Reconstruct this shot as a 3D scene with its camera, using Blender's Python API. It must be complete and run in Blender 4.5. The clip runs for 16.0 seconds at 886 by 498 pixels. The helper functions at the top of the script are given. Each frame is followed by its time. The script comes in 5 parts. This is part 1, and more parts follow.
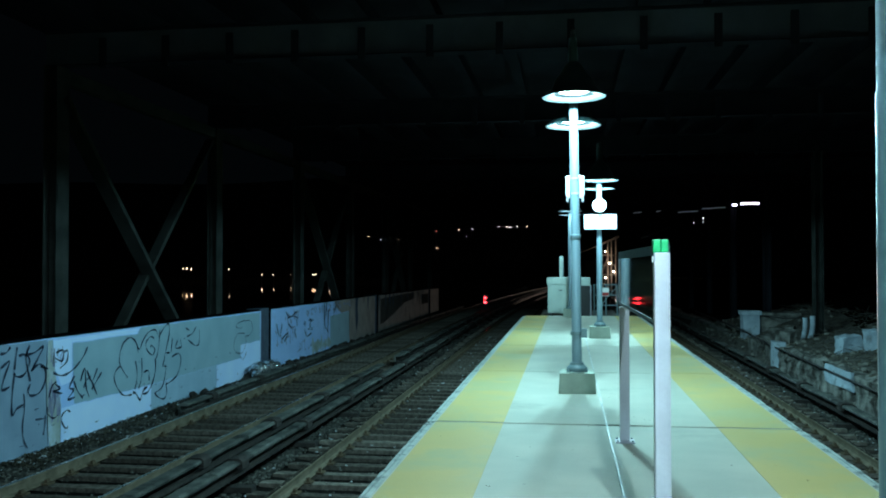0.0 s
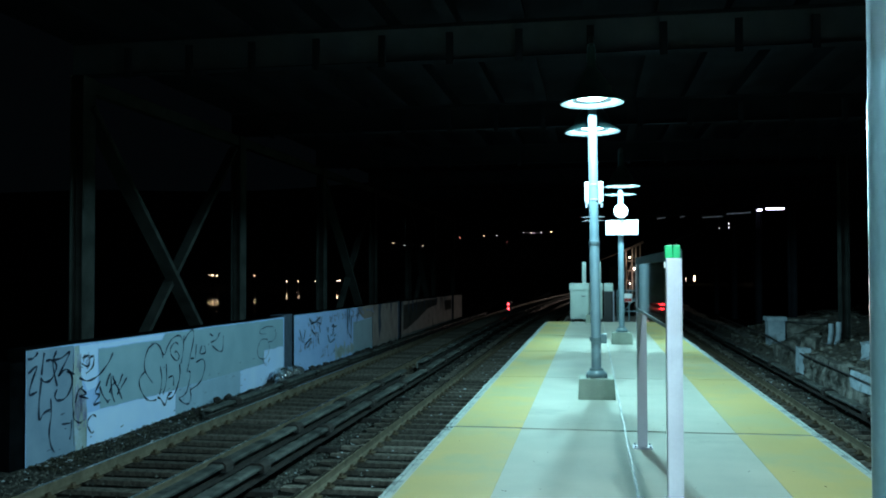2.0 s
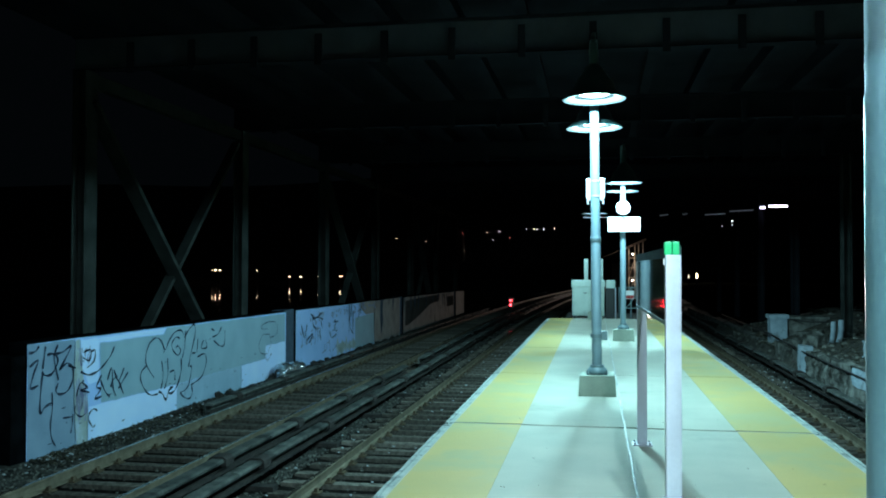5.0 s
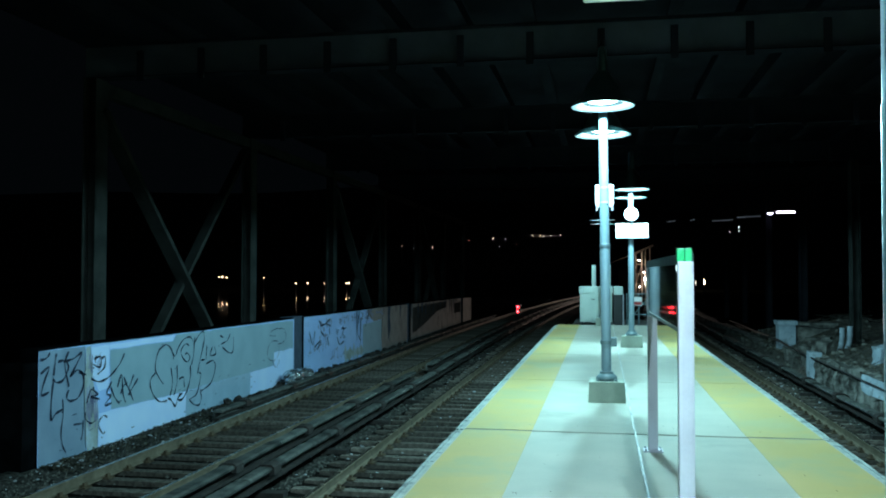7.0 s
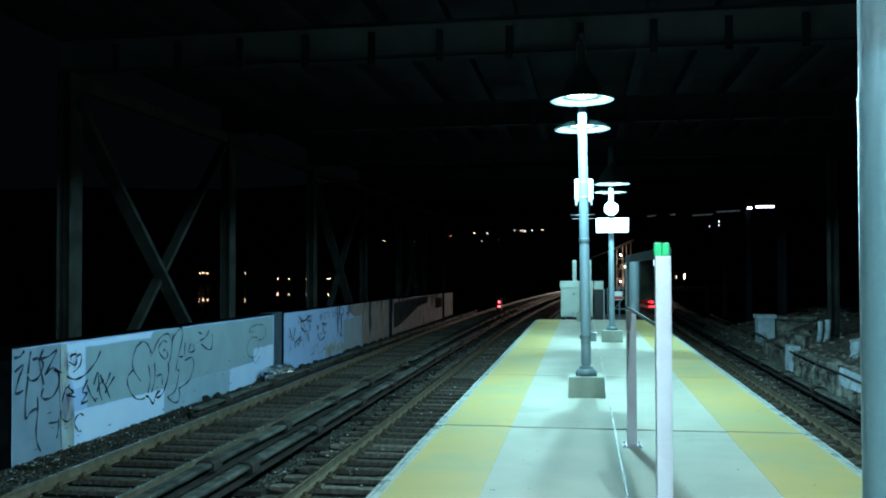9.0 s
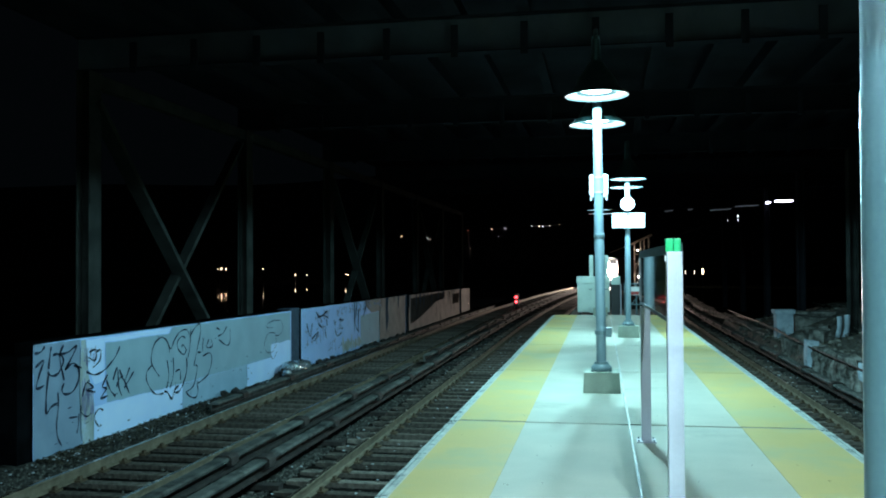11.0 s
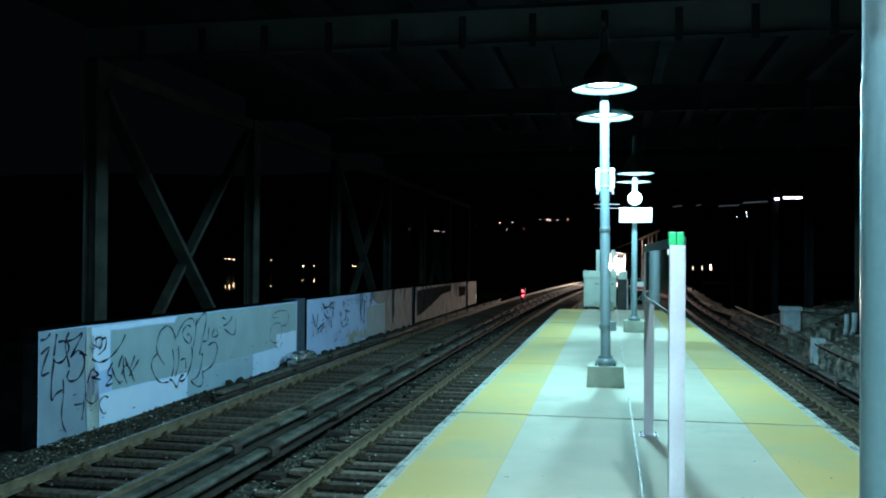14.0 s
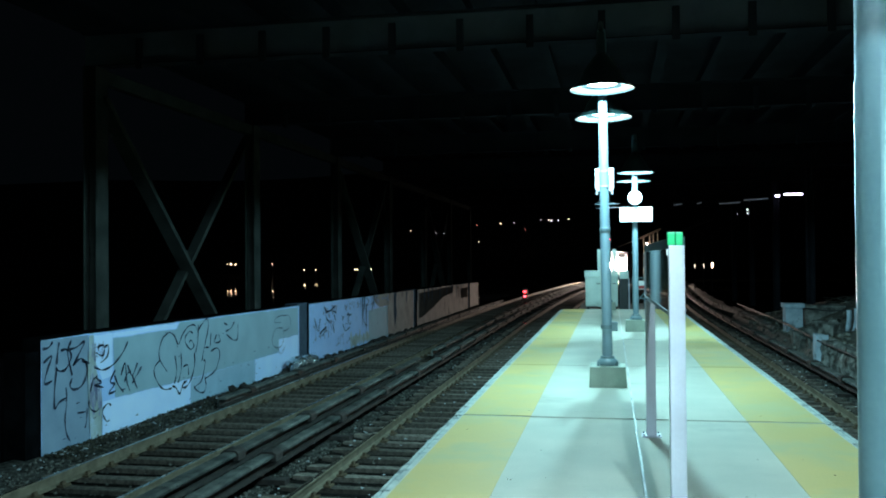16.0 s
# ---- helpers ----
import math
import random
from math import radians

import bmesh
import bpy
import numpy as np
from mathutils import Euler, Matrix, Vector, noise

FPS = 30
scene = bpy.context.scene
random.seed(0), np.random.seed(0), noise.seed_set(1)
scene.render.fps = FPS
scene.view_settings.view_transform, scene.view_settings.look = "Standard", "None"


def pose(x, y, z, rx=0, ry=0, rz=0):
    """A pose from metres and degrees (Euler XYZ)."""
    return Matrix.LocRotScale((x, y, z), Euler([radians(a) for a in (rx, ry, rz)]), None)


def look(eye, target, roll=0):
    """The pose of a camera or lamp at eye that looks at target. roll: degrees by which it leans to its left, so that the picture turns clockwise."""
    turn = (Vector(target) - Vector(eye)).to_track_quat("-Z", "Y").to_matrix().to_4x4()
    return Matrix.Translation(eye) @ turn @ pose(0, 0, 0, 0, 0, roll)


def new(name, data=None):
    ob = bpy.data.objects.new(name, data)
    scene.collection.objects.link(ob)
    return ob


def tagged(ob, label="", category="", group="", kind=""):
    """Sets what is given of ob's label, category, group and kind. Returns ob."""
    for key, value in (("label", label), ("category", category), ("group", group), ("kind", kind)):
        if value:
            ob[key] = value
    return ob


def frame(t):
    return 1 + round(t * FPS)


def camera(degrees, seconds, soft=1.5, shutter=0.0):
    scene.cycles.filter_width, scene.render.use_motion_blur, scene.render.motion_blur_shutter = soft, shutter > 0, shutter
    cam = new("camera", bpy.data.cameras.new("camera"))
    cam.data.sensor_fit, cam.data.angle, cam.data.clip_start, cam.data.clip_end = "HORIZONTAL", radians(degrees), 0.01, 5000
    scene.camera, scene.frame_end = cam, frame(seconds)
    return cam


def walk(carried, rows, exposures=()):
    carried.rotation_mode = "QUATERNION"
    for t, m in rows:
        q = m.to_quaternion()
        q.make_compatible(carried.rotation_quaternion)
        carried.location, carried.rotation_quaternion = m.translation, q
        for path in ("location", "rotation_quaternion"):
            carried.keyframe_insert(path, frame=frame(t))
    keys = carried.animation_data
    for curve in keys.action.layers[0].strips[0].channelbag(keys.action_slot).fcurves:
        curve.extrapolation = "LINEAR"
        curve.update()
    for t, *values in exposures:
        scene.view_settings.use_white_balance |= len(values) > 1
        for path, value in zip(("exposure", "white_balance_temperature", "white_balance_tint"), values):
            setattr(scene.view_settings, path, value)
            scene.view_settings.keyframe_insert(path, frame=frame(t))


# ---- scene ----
cam = camera(53.2, 16.0, soft=1.9)
PATH = [
    (0, (-0.101, -0.995, 1.669), (-0.381, 0.985, 1.708), -0.1),
    (0.5, (-0.082, -1.003, 1.666), (-0.375, 0.975, 1.707), -0.1),
    (1, (-0.054, -1.018, 1.661), (-0.363, 0.957, 1.706), 0.2),
    (1.5, (-0.039, -1.033, 1.664), (-0.36, 0.94, 1.716), 0.1),
    (2, (-0.027, -1.048, 1.668), (-0.361, 0.924, 1.721), -0.2),
    (2.5, (-0.017, -1.028, 1.677), (-0.352, 0.943, 1.727), -0.8),
    (3, (-0.014, -1.026, 1.675), (-0.344, 0.946, 1.72), -0.6),
    (3.5, (-0.009, -1.013, 1.671), (-0.336, 0.959, 1.71), -0.4),
    (4, (-0.006, -1.019, 1.667), (-0.336, 0.953, 1.704), -0.1),
    (6.5, (-0.005, -1.062, 1.665), (-0.356, 0.906, 1.724), -0.0),
    (7, (-0.041, -1.073, 1.666), (-0.395, 0.894, 1.725), -0.0),
    (7.5, (-0.068, -1.005, 1.661), (-0.387, 0.968, 1.72), 0.2),
    (8, (-0.092, -1.004, 1.669), (-0.394, 0.972, 1.733), -0.3),
    (8.5, (-0.064, -1.008, 1.665), (-0.368, 0.968, 1.725), -0.0),
    (9, (-0.015, -0.994, 1.668), (-0.329, 0.981, 1.716), -0.2),
    (9.5, (0.004, -1.009, 1.671), (-0.331, 0.962, 1.716), -0.4),
    (10, (0.016, -1.026, 1.672), (-0.33, 0.943, 1.718), -0.5),
    (12.5, (0.029, -0.984, 1.664), (-0.336, 0.983, 1.688), 0.1),
    (13, (0.045, -0.969, 1.656), (-0.319, 0.998, 1.679), 0.5),
    (13.5, (0.058, -0.996, 1.653), (-0.307, 0.97, 1.677), 0.9),
    (14, (0.054, -0.995, 1.659), (-0.316, 0.971, 1.681), 0.4),
    (14.5, (0.057, -1.003, 1.669), (-0.308, 0.963, 1.691), -0.2),
    (15, (0.061, -0.985, 1.668), (-0.302, 0.982, 1.69), -0.1),
    (15.5, (0.063, -1.0, 1.671), (-0.304, 0.967, 1.694), -0.4),
    (16, (0.069, -0.994, 1.671), (-0.304, 0.97, 1.697), -0.5),
]
walk(cam, [(t, look(eye, target, roll)) for t, eye, target, roll in PATH], exposures=[(0.0, -0.15), (2.0, -0.15), (3.0, 0.08), (16.0, 0.08)])

# ---- world and exposure ----
world = bpy.data.worlds.new("night_sky")
scene.world = world
world.use_nodes = True
bg = world.node_tree.nodes["Background"]
bg.inputs[0].default_value = (0.45, 0.75, 1.0, 1)
bg.inputs[1].default_value = 0.0016

LAMP_WATTS = 570.0
LAMP_COLOUR = (0.49, 1.0, 1.12)
LAMP_COLOUR_OLD = (0.66, 1.0, 1.10)
HEAD_POWER = 5600.0


# ---- materials ----
def mat(name, c1, c2, rough=0.7, scale=6.0, bump=0.15, metal=0.0, fine=60.0, stain=None, stain_scale=1.2, stain_cut=0.58,
        per_object=0.0, spec=0.5, vary=0.15):
    """Two-scale noise colour, optional stains with an edge of their own, bump and roughness variation."""
    m = bpy.data.materials.new(name)
    m.use_nodes = True
    nt = m.node_tree
    b = nt.nodes["Principled BSDF"]
    tc = nt.nodes.new("ShaderNodeTexCoord")
    geo = nt.nodes.new("ShaderNodeNewGeometry")
    n1 = nt.nodes.new("ShaderNodeTexNoise")
    n1.inputs["Scale"].default_value = scale
    n1.inputs["Detail"].default_value = 5
    n2 = nt.nodes.new("ShaderNodeTexNoise")
    n2.inputs["Scale"].default_value = fine
    n2.inputs["Detail"].default_value = 3
    nt.links.new(geo.outputs["Position"], n1.inputs["Vector"]) if per_object < 0 else nt.links.new(tc.outputs["Object"], n1.inputs["Vector"])
    nt.links.new(tc.outputs["Object"], n2.inputs["Vector"])
    add = nt.nodes.new("ShaderNodeMath")
    add.operation = "MULTIPLY_ADD"
    add.inputs[1].default_value = 0.35
    nt.links.new(n2.outputs["Fac"], add.inputs[0])
    nt.links.new(n1.outputs["Fac"], add.inputs[2])
    ramp = nt.nodes.new("ShaderNodeValToRGB")
    ramp.color_ramp.elements[0].position, ramp.color_ramp.elements[1].position = 0.48, 0.88
    ramp.color_ramp.elements[0].color, ramp.color_ramp.elements[1].color = (*c1, 1), (*c2, 1)
    nt.links.new(add.outputs[0], ramp.inputs["Fac"])
    out = ramp.outputs["Color"]
    if stain:
        n3 = nt.nodes.new("ShaderNodeTexNoise")
        n3.inputs["Scale"].default_value = stain_scale
        n3.inputs["Detail"].default_value = 8
        n3.inputs["Roughness"].default_value = 0.65
        nt.links.new(geo.outputs["Position"], n3.inputs["Vector"])
        cut = nt.nodes.new("ShaderNodeValToRGB")
        cut.color_ramp.elements[0].position, cut.color_ramp.elements[1].position = stain_cut, stain_cut + 0.12
        nt.links.new(n3.outputs["Fac"], cut.inputs["Fac"])
        mix = nt.nodes.new("ShaderNodeMix")
        mix.data_type = "RGBA"
        nt.links.new(cut.outputs["Color"], mix.inputs[0])
        nt.links.new(out, mix.inputs[6])
        mix.inputs[7].default_value = (*stain, 1)
        out = mix.outputs[2]
    if per_object > 0:
        info = nt.nodes.new("ShaderNodeObjectInfo")
        hsv = nt.nodes.new("ShaderNodeHueSaturation")
        mr = nt.nodes.new("ShaderNodeMapRange")
        mr.inputs[3].default_value, mr.inputs[4].default_value = 1 - per_object, 1 + per_object
        nt.links.new(info.outputs["Random"], mr.inputs[0])
        nt.links.new(mr.outputs[0], hsv.inputs["Value"])
        nt.links.new(out, hsv.inputs["Color"])
        out = hsv.outputs["Color"]
    nt.links.new(out, b.inputs["Base Color"])
    b.inputs["Metallic"].default_value = metal
    b.inputs["Specular IOR Level"].default_value = spec
    rr = nt.nodes.new("ShaderNodeMapRange")
    rr.inputs[3].default_value, rr.inputs[4].default_value = max(0.02, rough - vary), min(1, rough + vary)
    nt.links.new(n1.outputs["Fac"], rr.inputs[0])
    nt.links.new(rr.outputs[0], b.inputs["Roughness"])
    if bump:
        bp = nt.nodes.new("ShaderNodeBump")
        bp.inputs["Strength"].default_value = bump
        bp.inputs["Distance"].default_value = 0.01
        nt.links.new(add.outputs[0], bp.inputs["Height"])
        nt.links.new(bp.outputs[0], b.inputs["Normal"])
    return m


def island_mat(name, c1, c2, rough):
    """Loose pieces that each take a shade of their own."""
    m = mat(name, c1, c2, rough, 20, 0.3, spec=0.03)
    nt = m.node_tree
    geo = nt.nodes.new("ShaderNodeNewGeometry")
    ramp = nt.nodes.new("ShaderNodeValToRGB")
    ramp.color_ramp.elements[0].color, ramp.color_ramp.elements[1].color = (*c1, 1), (*c2, 1)
    nt.links.new(geo.outputs["Random Per Island"], ramp.inputs["Fac"])
    nt.links.new(ramp.outputs["Color"], nt.nodes["Principled BSDF"].inputs["Base Color"])
    return m


def glow(name, colour, power):
    m = bpy.data.materials.new(name)
    m.use_nodes = True
    b = m.node_tree.nodes["Principled BSDF"]
    b.inputs["Base Color"].default_value = (*colour, 1)
    b.inputs["Emission Color"].default_value = (*colour, 1)
    b.inputs["Emission Strength"].default_value = power
    return m


CONCRETE = mat("platform_concrete", (0.375, 0.395, 0.33), (0.47, 0.48, 0.40), 0.75, 1.3, 0.12, stain=(0.325, 0.345, 0.29), stain_scale=0.7, per_object=0.04)
YELLOW = mat("yellow_paint", (0.43, 0.35, 0.12), (0.53, 0.405, 0.14), 0.65, 0.8, 0.15, stain=(0.385, 0.365, 0.165), stain_scale=0.6, stain_cut=0.47)
EDGE = mat("edge_strip_worn", (0.235, 0.30, 0.29), (0.43, 0.49, 0.465), 0.7, 5.0, 0.3, stain=(0.10, 0.125, 0.125), stain_scale=4.5, stain_cut=0.52)
SEAM = mat("joint_filler", (0.004, 0.0045, 0.0045), (0.014, 0.013, 0.012), 0.9, spec=0.03)
CONDUIT = mat("painted_conduit", (0.36, 0.42, 0.40), (0.56, 0.61, 0.56), 0.45, 4, stain=(0.20, 0.26, 0.27), stain_scale=1.3, stain_cut=0.50)
UNDER = mat("dark_concrete", (0.06, 0.065, 0.06), (0.15, 0.15, 0.14), 0.9, 2, 0.5)
BASE = mat("base_block_concrete", (0.24, 0.285, 0.235), (0.33, 0.375, 0.315), 0.85, 4, 0.4)
POLE = mat("blue_grey_pole_paint", (0.17, 0.25, 0.295), (0.22, 0.31, 0.355), 0.33, 3, 0.05)
FLANGE = mat("flange_steel_paint", (0.10, 0.16, 0.18), (0.16, 0.23, 0.25), 0.4, 6, 0.1)
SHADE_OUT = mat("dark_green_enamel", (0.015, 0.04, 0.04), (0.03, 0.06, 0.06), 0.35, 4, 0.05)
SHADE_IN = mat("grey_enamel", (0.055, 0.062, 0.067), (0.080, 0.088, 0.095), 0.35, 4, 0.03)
RING = mat("black_lens_ring", (0.0012, 0.0014, 0.0014), (0.0022, 0.0024, 0.0024), 0.7, 4, 0.03, spec=0.05)
LENS = glow("lamp_lens", (0.75, 0.95, 1.0), 14.0)
WHITE = mat("white_sign_paint", (0.72, 0.75, 0.75), (0.82, 0.84, 0.84), 0.4, 3, 0.03)
ALU = mat("brushed_aluminium_paint", (0.42, 0.42, 0.49), (0.52, 0.52, 0.59), 0.45, 3, 0.05)
GREEN = mat("green_sign_enamel", (0.01, 0.36, 0.12), (0.02, 0.45, 0.17), 0.4, 4, 0.03)
DARKPANEL = mat("dark_map_print", (0.05, 0.062, 0.058), (0.095, 0.11, 0.10), 0.035, 3, 0.0, spec=0.15, vary=0.012)
BALLAST_GROUND = mat("ballast_bed", (0.012, 0.0125, 0.0115), (0.08, 0.08, 0.072), 0.95, 9, 1.0, fine=38, stain=(0.03, 0.026, 0.02), stain_scale=0.5, per_object=-1, spec=0.0)
STONE = island_mat("ballast_stone", (0.022, 0.023, 0.021), (0.15, 0.15, 0.132), 0.9)
LITTER = island_mat("pale_litter", (0.25, 0.28, 0.30), (0.6, 0.65, 0.68), 0.5)
TIE = mat("creosoted_timber", (0.042, 0.039, 0.034), (0.17, 0.155, 0.13), 0.85, 9, 0.6, per_object=0.4, spec=0.02)
RAIL = mat("rusty_rail", (0.088, 0.078, 0.056), (0.17, 0.145, 0.104), 0.75, 5, 0.3, metal=0.0, spec=0.04)
RAILTOP = mat("worn_rail_head", (0.34, 0.30, 0.245), (0.50, 0.45, 0.375), 0.26, 5, 0.05, metal=0.9, vary=0.06)
COVER = mat("third_rail_cover", (0.034, 0.040, 0.039), (0.128, 0.138, 0.126), 0.7, 3, 0.9, stain=(0.014, 0.013, 0.012), stain_scale=2.4, stain_cut=0.55, per_object=0.3, spec=0.05)
IRON = mat("dark_iron", (0.02, 0.02, 0.02), (0.05, 0.045, 0.04), 0.65, 8, 0.3, spec=0.1)
WALLBLUE = mat("pale_blue_wall_paint", (0.29, 0.48, 0.82), (0.38, 0.57, 0.90), 0.85, 1.5, 0.2, stain=(0.22, 0.35, 0.60), stain_scale=1.5, stain_cut=0.6)
WALLGREY = mat("grey_blue_cover_paint", (0.21, 0.35, 0.43), (0.27, 0.42, 0.50), 0.8, 1.5, 0.2)
WALLWHITE = mat("fresh_pale_paint", (0.46, 0.65, 0.95), (0.56, 0.74, 0.98), 0.75, 1.5, 0.15)
WALLOLD = mat("weathered_wall_concrete", (0.19, 0.175, 0.17), (0.32, 0.29, 0.27), 0.85, 1.5, 0.4, stain=(0.10, 0.09, 0.09), stain_scale=0.9, stain_cut=0.56)
WALLTEAL = mat("dull_blue_wall_paint", (0.24, 0.38, 0.50), (0.31, 0.46, 0.59), 0.85, 1.5, 0.2, stain=(0.20, 0.32, 0.42), stain_scale=2.0)
# Blue wall paint darkened to carry the falloff of the lamplight.
WALLDIM = mat("dimmed_blue_wall_paint", (0.15, 0.235, 0.33), (0.215, 0.315, 0.42), 0.85, 1.5, 0.2, stain=(0.12, 0.19, 0.26), stain_scale=1.6)
WALLSCRAPE = mat("scraped_wall", (0.24, 0.30, 0.28), (0.38, 0.48, 0.52), 0.9, 3, 0.4, stain=(0.36, 0.48, 0.60), stain_scale=3.0, stain_cut=0.52)
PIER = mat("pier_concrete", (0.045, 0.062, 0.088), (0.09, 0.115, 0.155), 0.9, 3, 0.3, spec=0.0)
OLDPATCH = mat("old_brown_grey_paint", (0.065, 0.058, 0.054), (0.115, 0.10, 0.092), 0.9, 2, 0.3, spec=0.0, stain=(0.05, 0.045, 0.042), stain_scale=2.0)
SPRAY = mat("black_spray_paint", (0.012, 0.018, 0.034), (0.04, 0.06, 0.09), 0.95, 5, 0.0, spec=0.05)
# Near-black colour standing in for shade on faces that should look unlit.
UNLIT_BLACK = mat("unlit_black", (0.0015, 0.0018, 0.002), (0.005, 0.006, 0.007), 0.95, 3, 0.3, spec=0.0)
FADED = mat("faded_spray_paint", (0.17, 0.20, 0.32), (0.32, 0.36, 0.50), 0.95, 5, 0.0, spec=0.05)
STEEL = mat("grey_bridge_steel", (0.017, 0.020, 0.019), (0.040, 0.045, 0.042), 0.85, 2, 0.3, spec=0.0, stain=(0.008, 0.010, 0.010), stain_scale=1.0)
# Lit copy of the girder steel: lamplight on the near girders is in the colour.
BEAM = mat("lit_girder_steel", (0.046, 0.057, 0.072), (0.08, 0.096, 0.12), 0.7, 1.5, 0.2, stain=(0.048, 0.054, 0.068), stain_scale=0.9)
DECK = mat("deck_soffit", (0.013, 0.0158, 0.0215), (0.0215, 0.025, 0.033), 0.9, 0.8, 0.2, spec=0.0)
# Shaded copy of the steel, darkened for parts that should stay unlit.
STEEL_SHADED = mat("shaded_steel", (0.010, 0.012, 0.016), (0.020, 0.023, 0.028), 0.85, 1.5, 0.2, stain=(0.007, 0.008, 0.010), stain_scale=0.9, spec=0.0)
SOIL = mat("earth_and_leaf_litter", (0.015, 0.015, 0.012), (0.125, 0.12, 0.10), 0.95, 5, 1.0, fine=35)
ROUGHCON = mat("broken_concrete", (0.05, 0.052, 0.048), (0.27, 0.275, 0.25), 0.9, 3, 1.0, stain=(0.03, 0.028, 0.024), stain_scale=1.7, stain_cut=0.5, spec=0.05)
PALECON = mat("pale_painted_concrete", (0.24, 0.32, 0.38), (0.40, 0.50, 0.57), 0.85, 3, 0.6, stain=(0.14, 0.16, 0.16), stain_scale=2.6, stain_cut=0.55)
CABINET = mat("pale_green_cabinet_paint", (0.42, 0.52, 0.48), (0.52, 0.62, 0.57), 0.5, 3, 0.08, stain=(0.28, 0.34, 0.31), stain_scale=2.2, stain_cut=0.62)
# Pale so the headlights bleach the cab front into a wide glare.
CABFRONT = mat("pale_glare_front", (0.52, 0.52, 0.52), (0.62, 0.62, 0.62), 0.6, 3, 0.1)
GANTRY = mat("rusty_gantry_steel", (0.24, 0.205, 0.17), (0.42, 0.37, 0.32), 0.7, 4, 0.4, stain=(0.09, 0.065, 0.045), stain_scale=2.5)
GANTRYLAMP = glow("gantry_lamp", (1.0, 0.82, 0.66), 110)
BLACK = mat("black_paint", (0.006, 0.007, 0.008), (0.015, 0.016, 0.018), 0.5, 3, 0.1)
REDPAINT = mat("red_sign_paint", (0.35, 0.03, 0.03), (0.5, 0.05, 0.04), 0.5, 4, 0.05)
CABLE = mat("black_cable", (0.008, 0.008, 0.009), (0.02, 0.02, 0.02), 0.6, 9, 0.1)
STAINLESS = mat("ribbed_stainless", (0.45, 0.46, 0.47), (0.58, 0.59, 0.60), 0.35, 2, 0.1, metal=0.9)
GLASSDARK = mat("dark_cab_glass", (0.01, 0.012, 0.014), (0.02, 0.022, 0.025), 0.08, 2, 0.0, spec=0.7)
BARK = mat("bark", (0.04, 0.04, 0.035), (0.11, 0.105, 0.09), 0.95, 8, 1.0)
HILL = mat("dark_wooded_hill", (0.006, 0.008, 0.007), (0.02, 0.022, 0.018), 1.0, 0.05, 0.0)
# Ground coloured almost black so far banks look unlit by the headlights.
UNLIT_GROUND = mat("unlit_ground", (0.0015, 0.002, 0.0015), (0.006, 0.007, 0.005), 1.0, 0.6, 0.3, spec=0.0)
PLATE = mat("rusty_fastenings", (0.05, 0.038, 0.026), (0.11, 0.085, 0.055), 0.85, 8, 0.3, spec=0.05)
# Crib ballast with the shadow between the ties put into its colour.
CRIB = mat("shaded_crib_ballast", (0.003, 0.003, 0.003), (0.020, 0.019, 0.017), 0.95, 14, 0.8, fine=45, spec=0.0)
WATER = mat("black_river_water", (0.004, 0.006, 0.008), (0.006, 0.008, 0.010), 0.04, 0.6, 0.0, spec=0.6, vary=0.012)
RED = glow("red_signal_light", (1.0, 0.02, 0.03), 30)
HEADLIGHT = glow("headlight_lens", (1.0, 0.80, 0.68), HEAD_POWER)
TOWNLIGHT = glow("town_light", (1.0, 0.72, 0.46), 12)
TOWNWHITE = glow("town_light_white", (0.9, 0.95, 1.0), 6)
TOWNDIM = glow("dim_town_light", (1.0, 0.8, 0.62), 2.0)
TOWNRED = glow("red_town_light", (1.0, 0.25, 0.2), 5)
TUBE = glow("violet_white_tube", (0.78, 0.72, 1.0), 9)
TUBEDIM = glow("dim_strip_tube", (0.75, 0.85, 1.0), 0.045)
WARMWIN = glow("train_window_glow", (1.0, 0.85, 0.6), 1.2)


# ---- building helpers ----
def box(bm, a, b, taper=0.0):
    """An upright box between two corners; taper draws its top in on all sides."""
    x0, y0, z0 = a
    x1, y1, z1 = b
    k = taper
    vs = [bm.verts.new(p) for p in ((x0, y0, z0), (x1, y0, z0), (x1, y1, z0), (x0, y1, z0),
                                    (x0 + k, y0 + k, z1), (x1 - k, y0 + k, z1), (x1 - k, y1 - k, z1), (x0 + k, y1 - k, z1))]
    for f in ((3, 2, 1, 0), (4, 5, 6, 7), (0, 1, 5, 4), (1, 2, 6, 5), (2, 3, 7, 6), (3, 0, 4, 7)):
        bm.faces.new([vs[i] for i in f])
    return bm


def bar(bm, p, q, w, d, up=(0, 0, 1)):
    """A straight bar of w by d between two points."""
    p, q = Vector(p), Vector(q)
    ax = (q - p).normalized()
    s = ax.cross(Vector(up))
    if s.length < 1e-4:
        s = ax.cross(Vector((1, 0, 0)))
    s.normalize()
    u = s.cross(ax)
    ends = [[bm.verts.new(c + s * i * w / 2 + u * j * d / 2) for i, j in ((-1, -1), (1, -1), (1, 1), (-1, 1))] for c in (p, q)]
    bm.faces.new(ends[0][::-1])
    bm.faces.new(ends[1])
    for i in range(4):
        bm.faces.new((ends[0][i], ends[0][(i + 1) % 4], ends[1][(i + 1) % 4], ends[1][i]))
    return bm


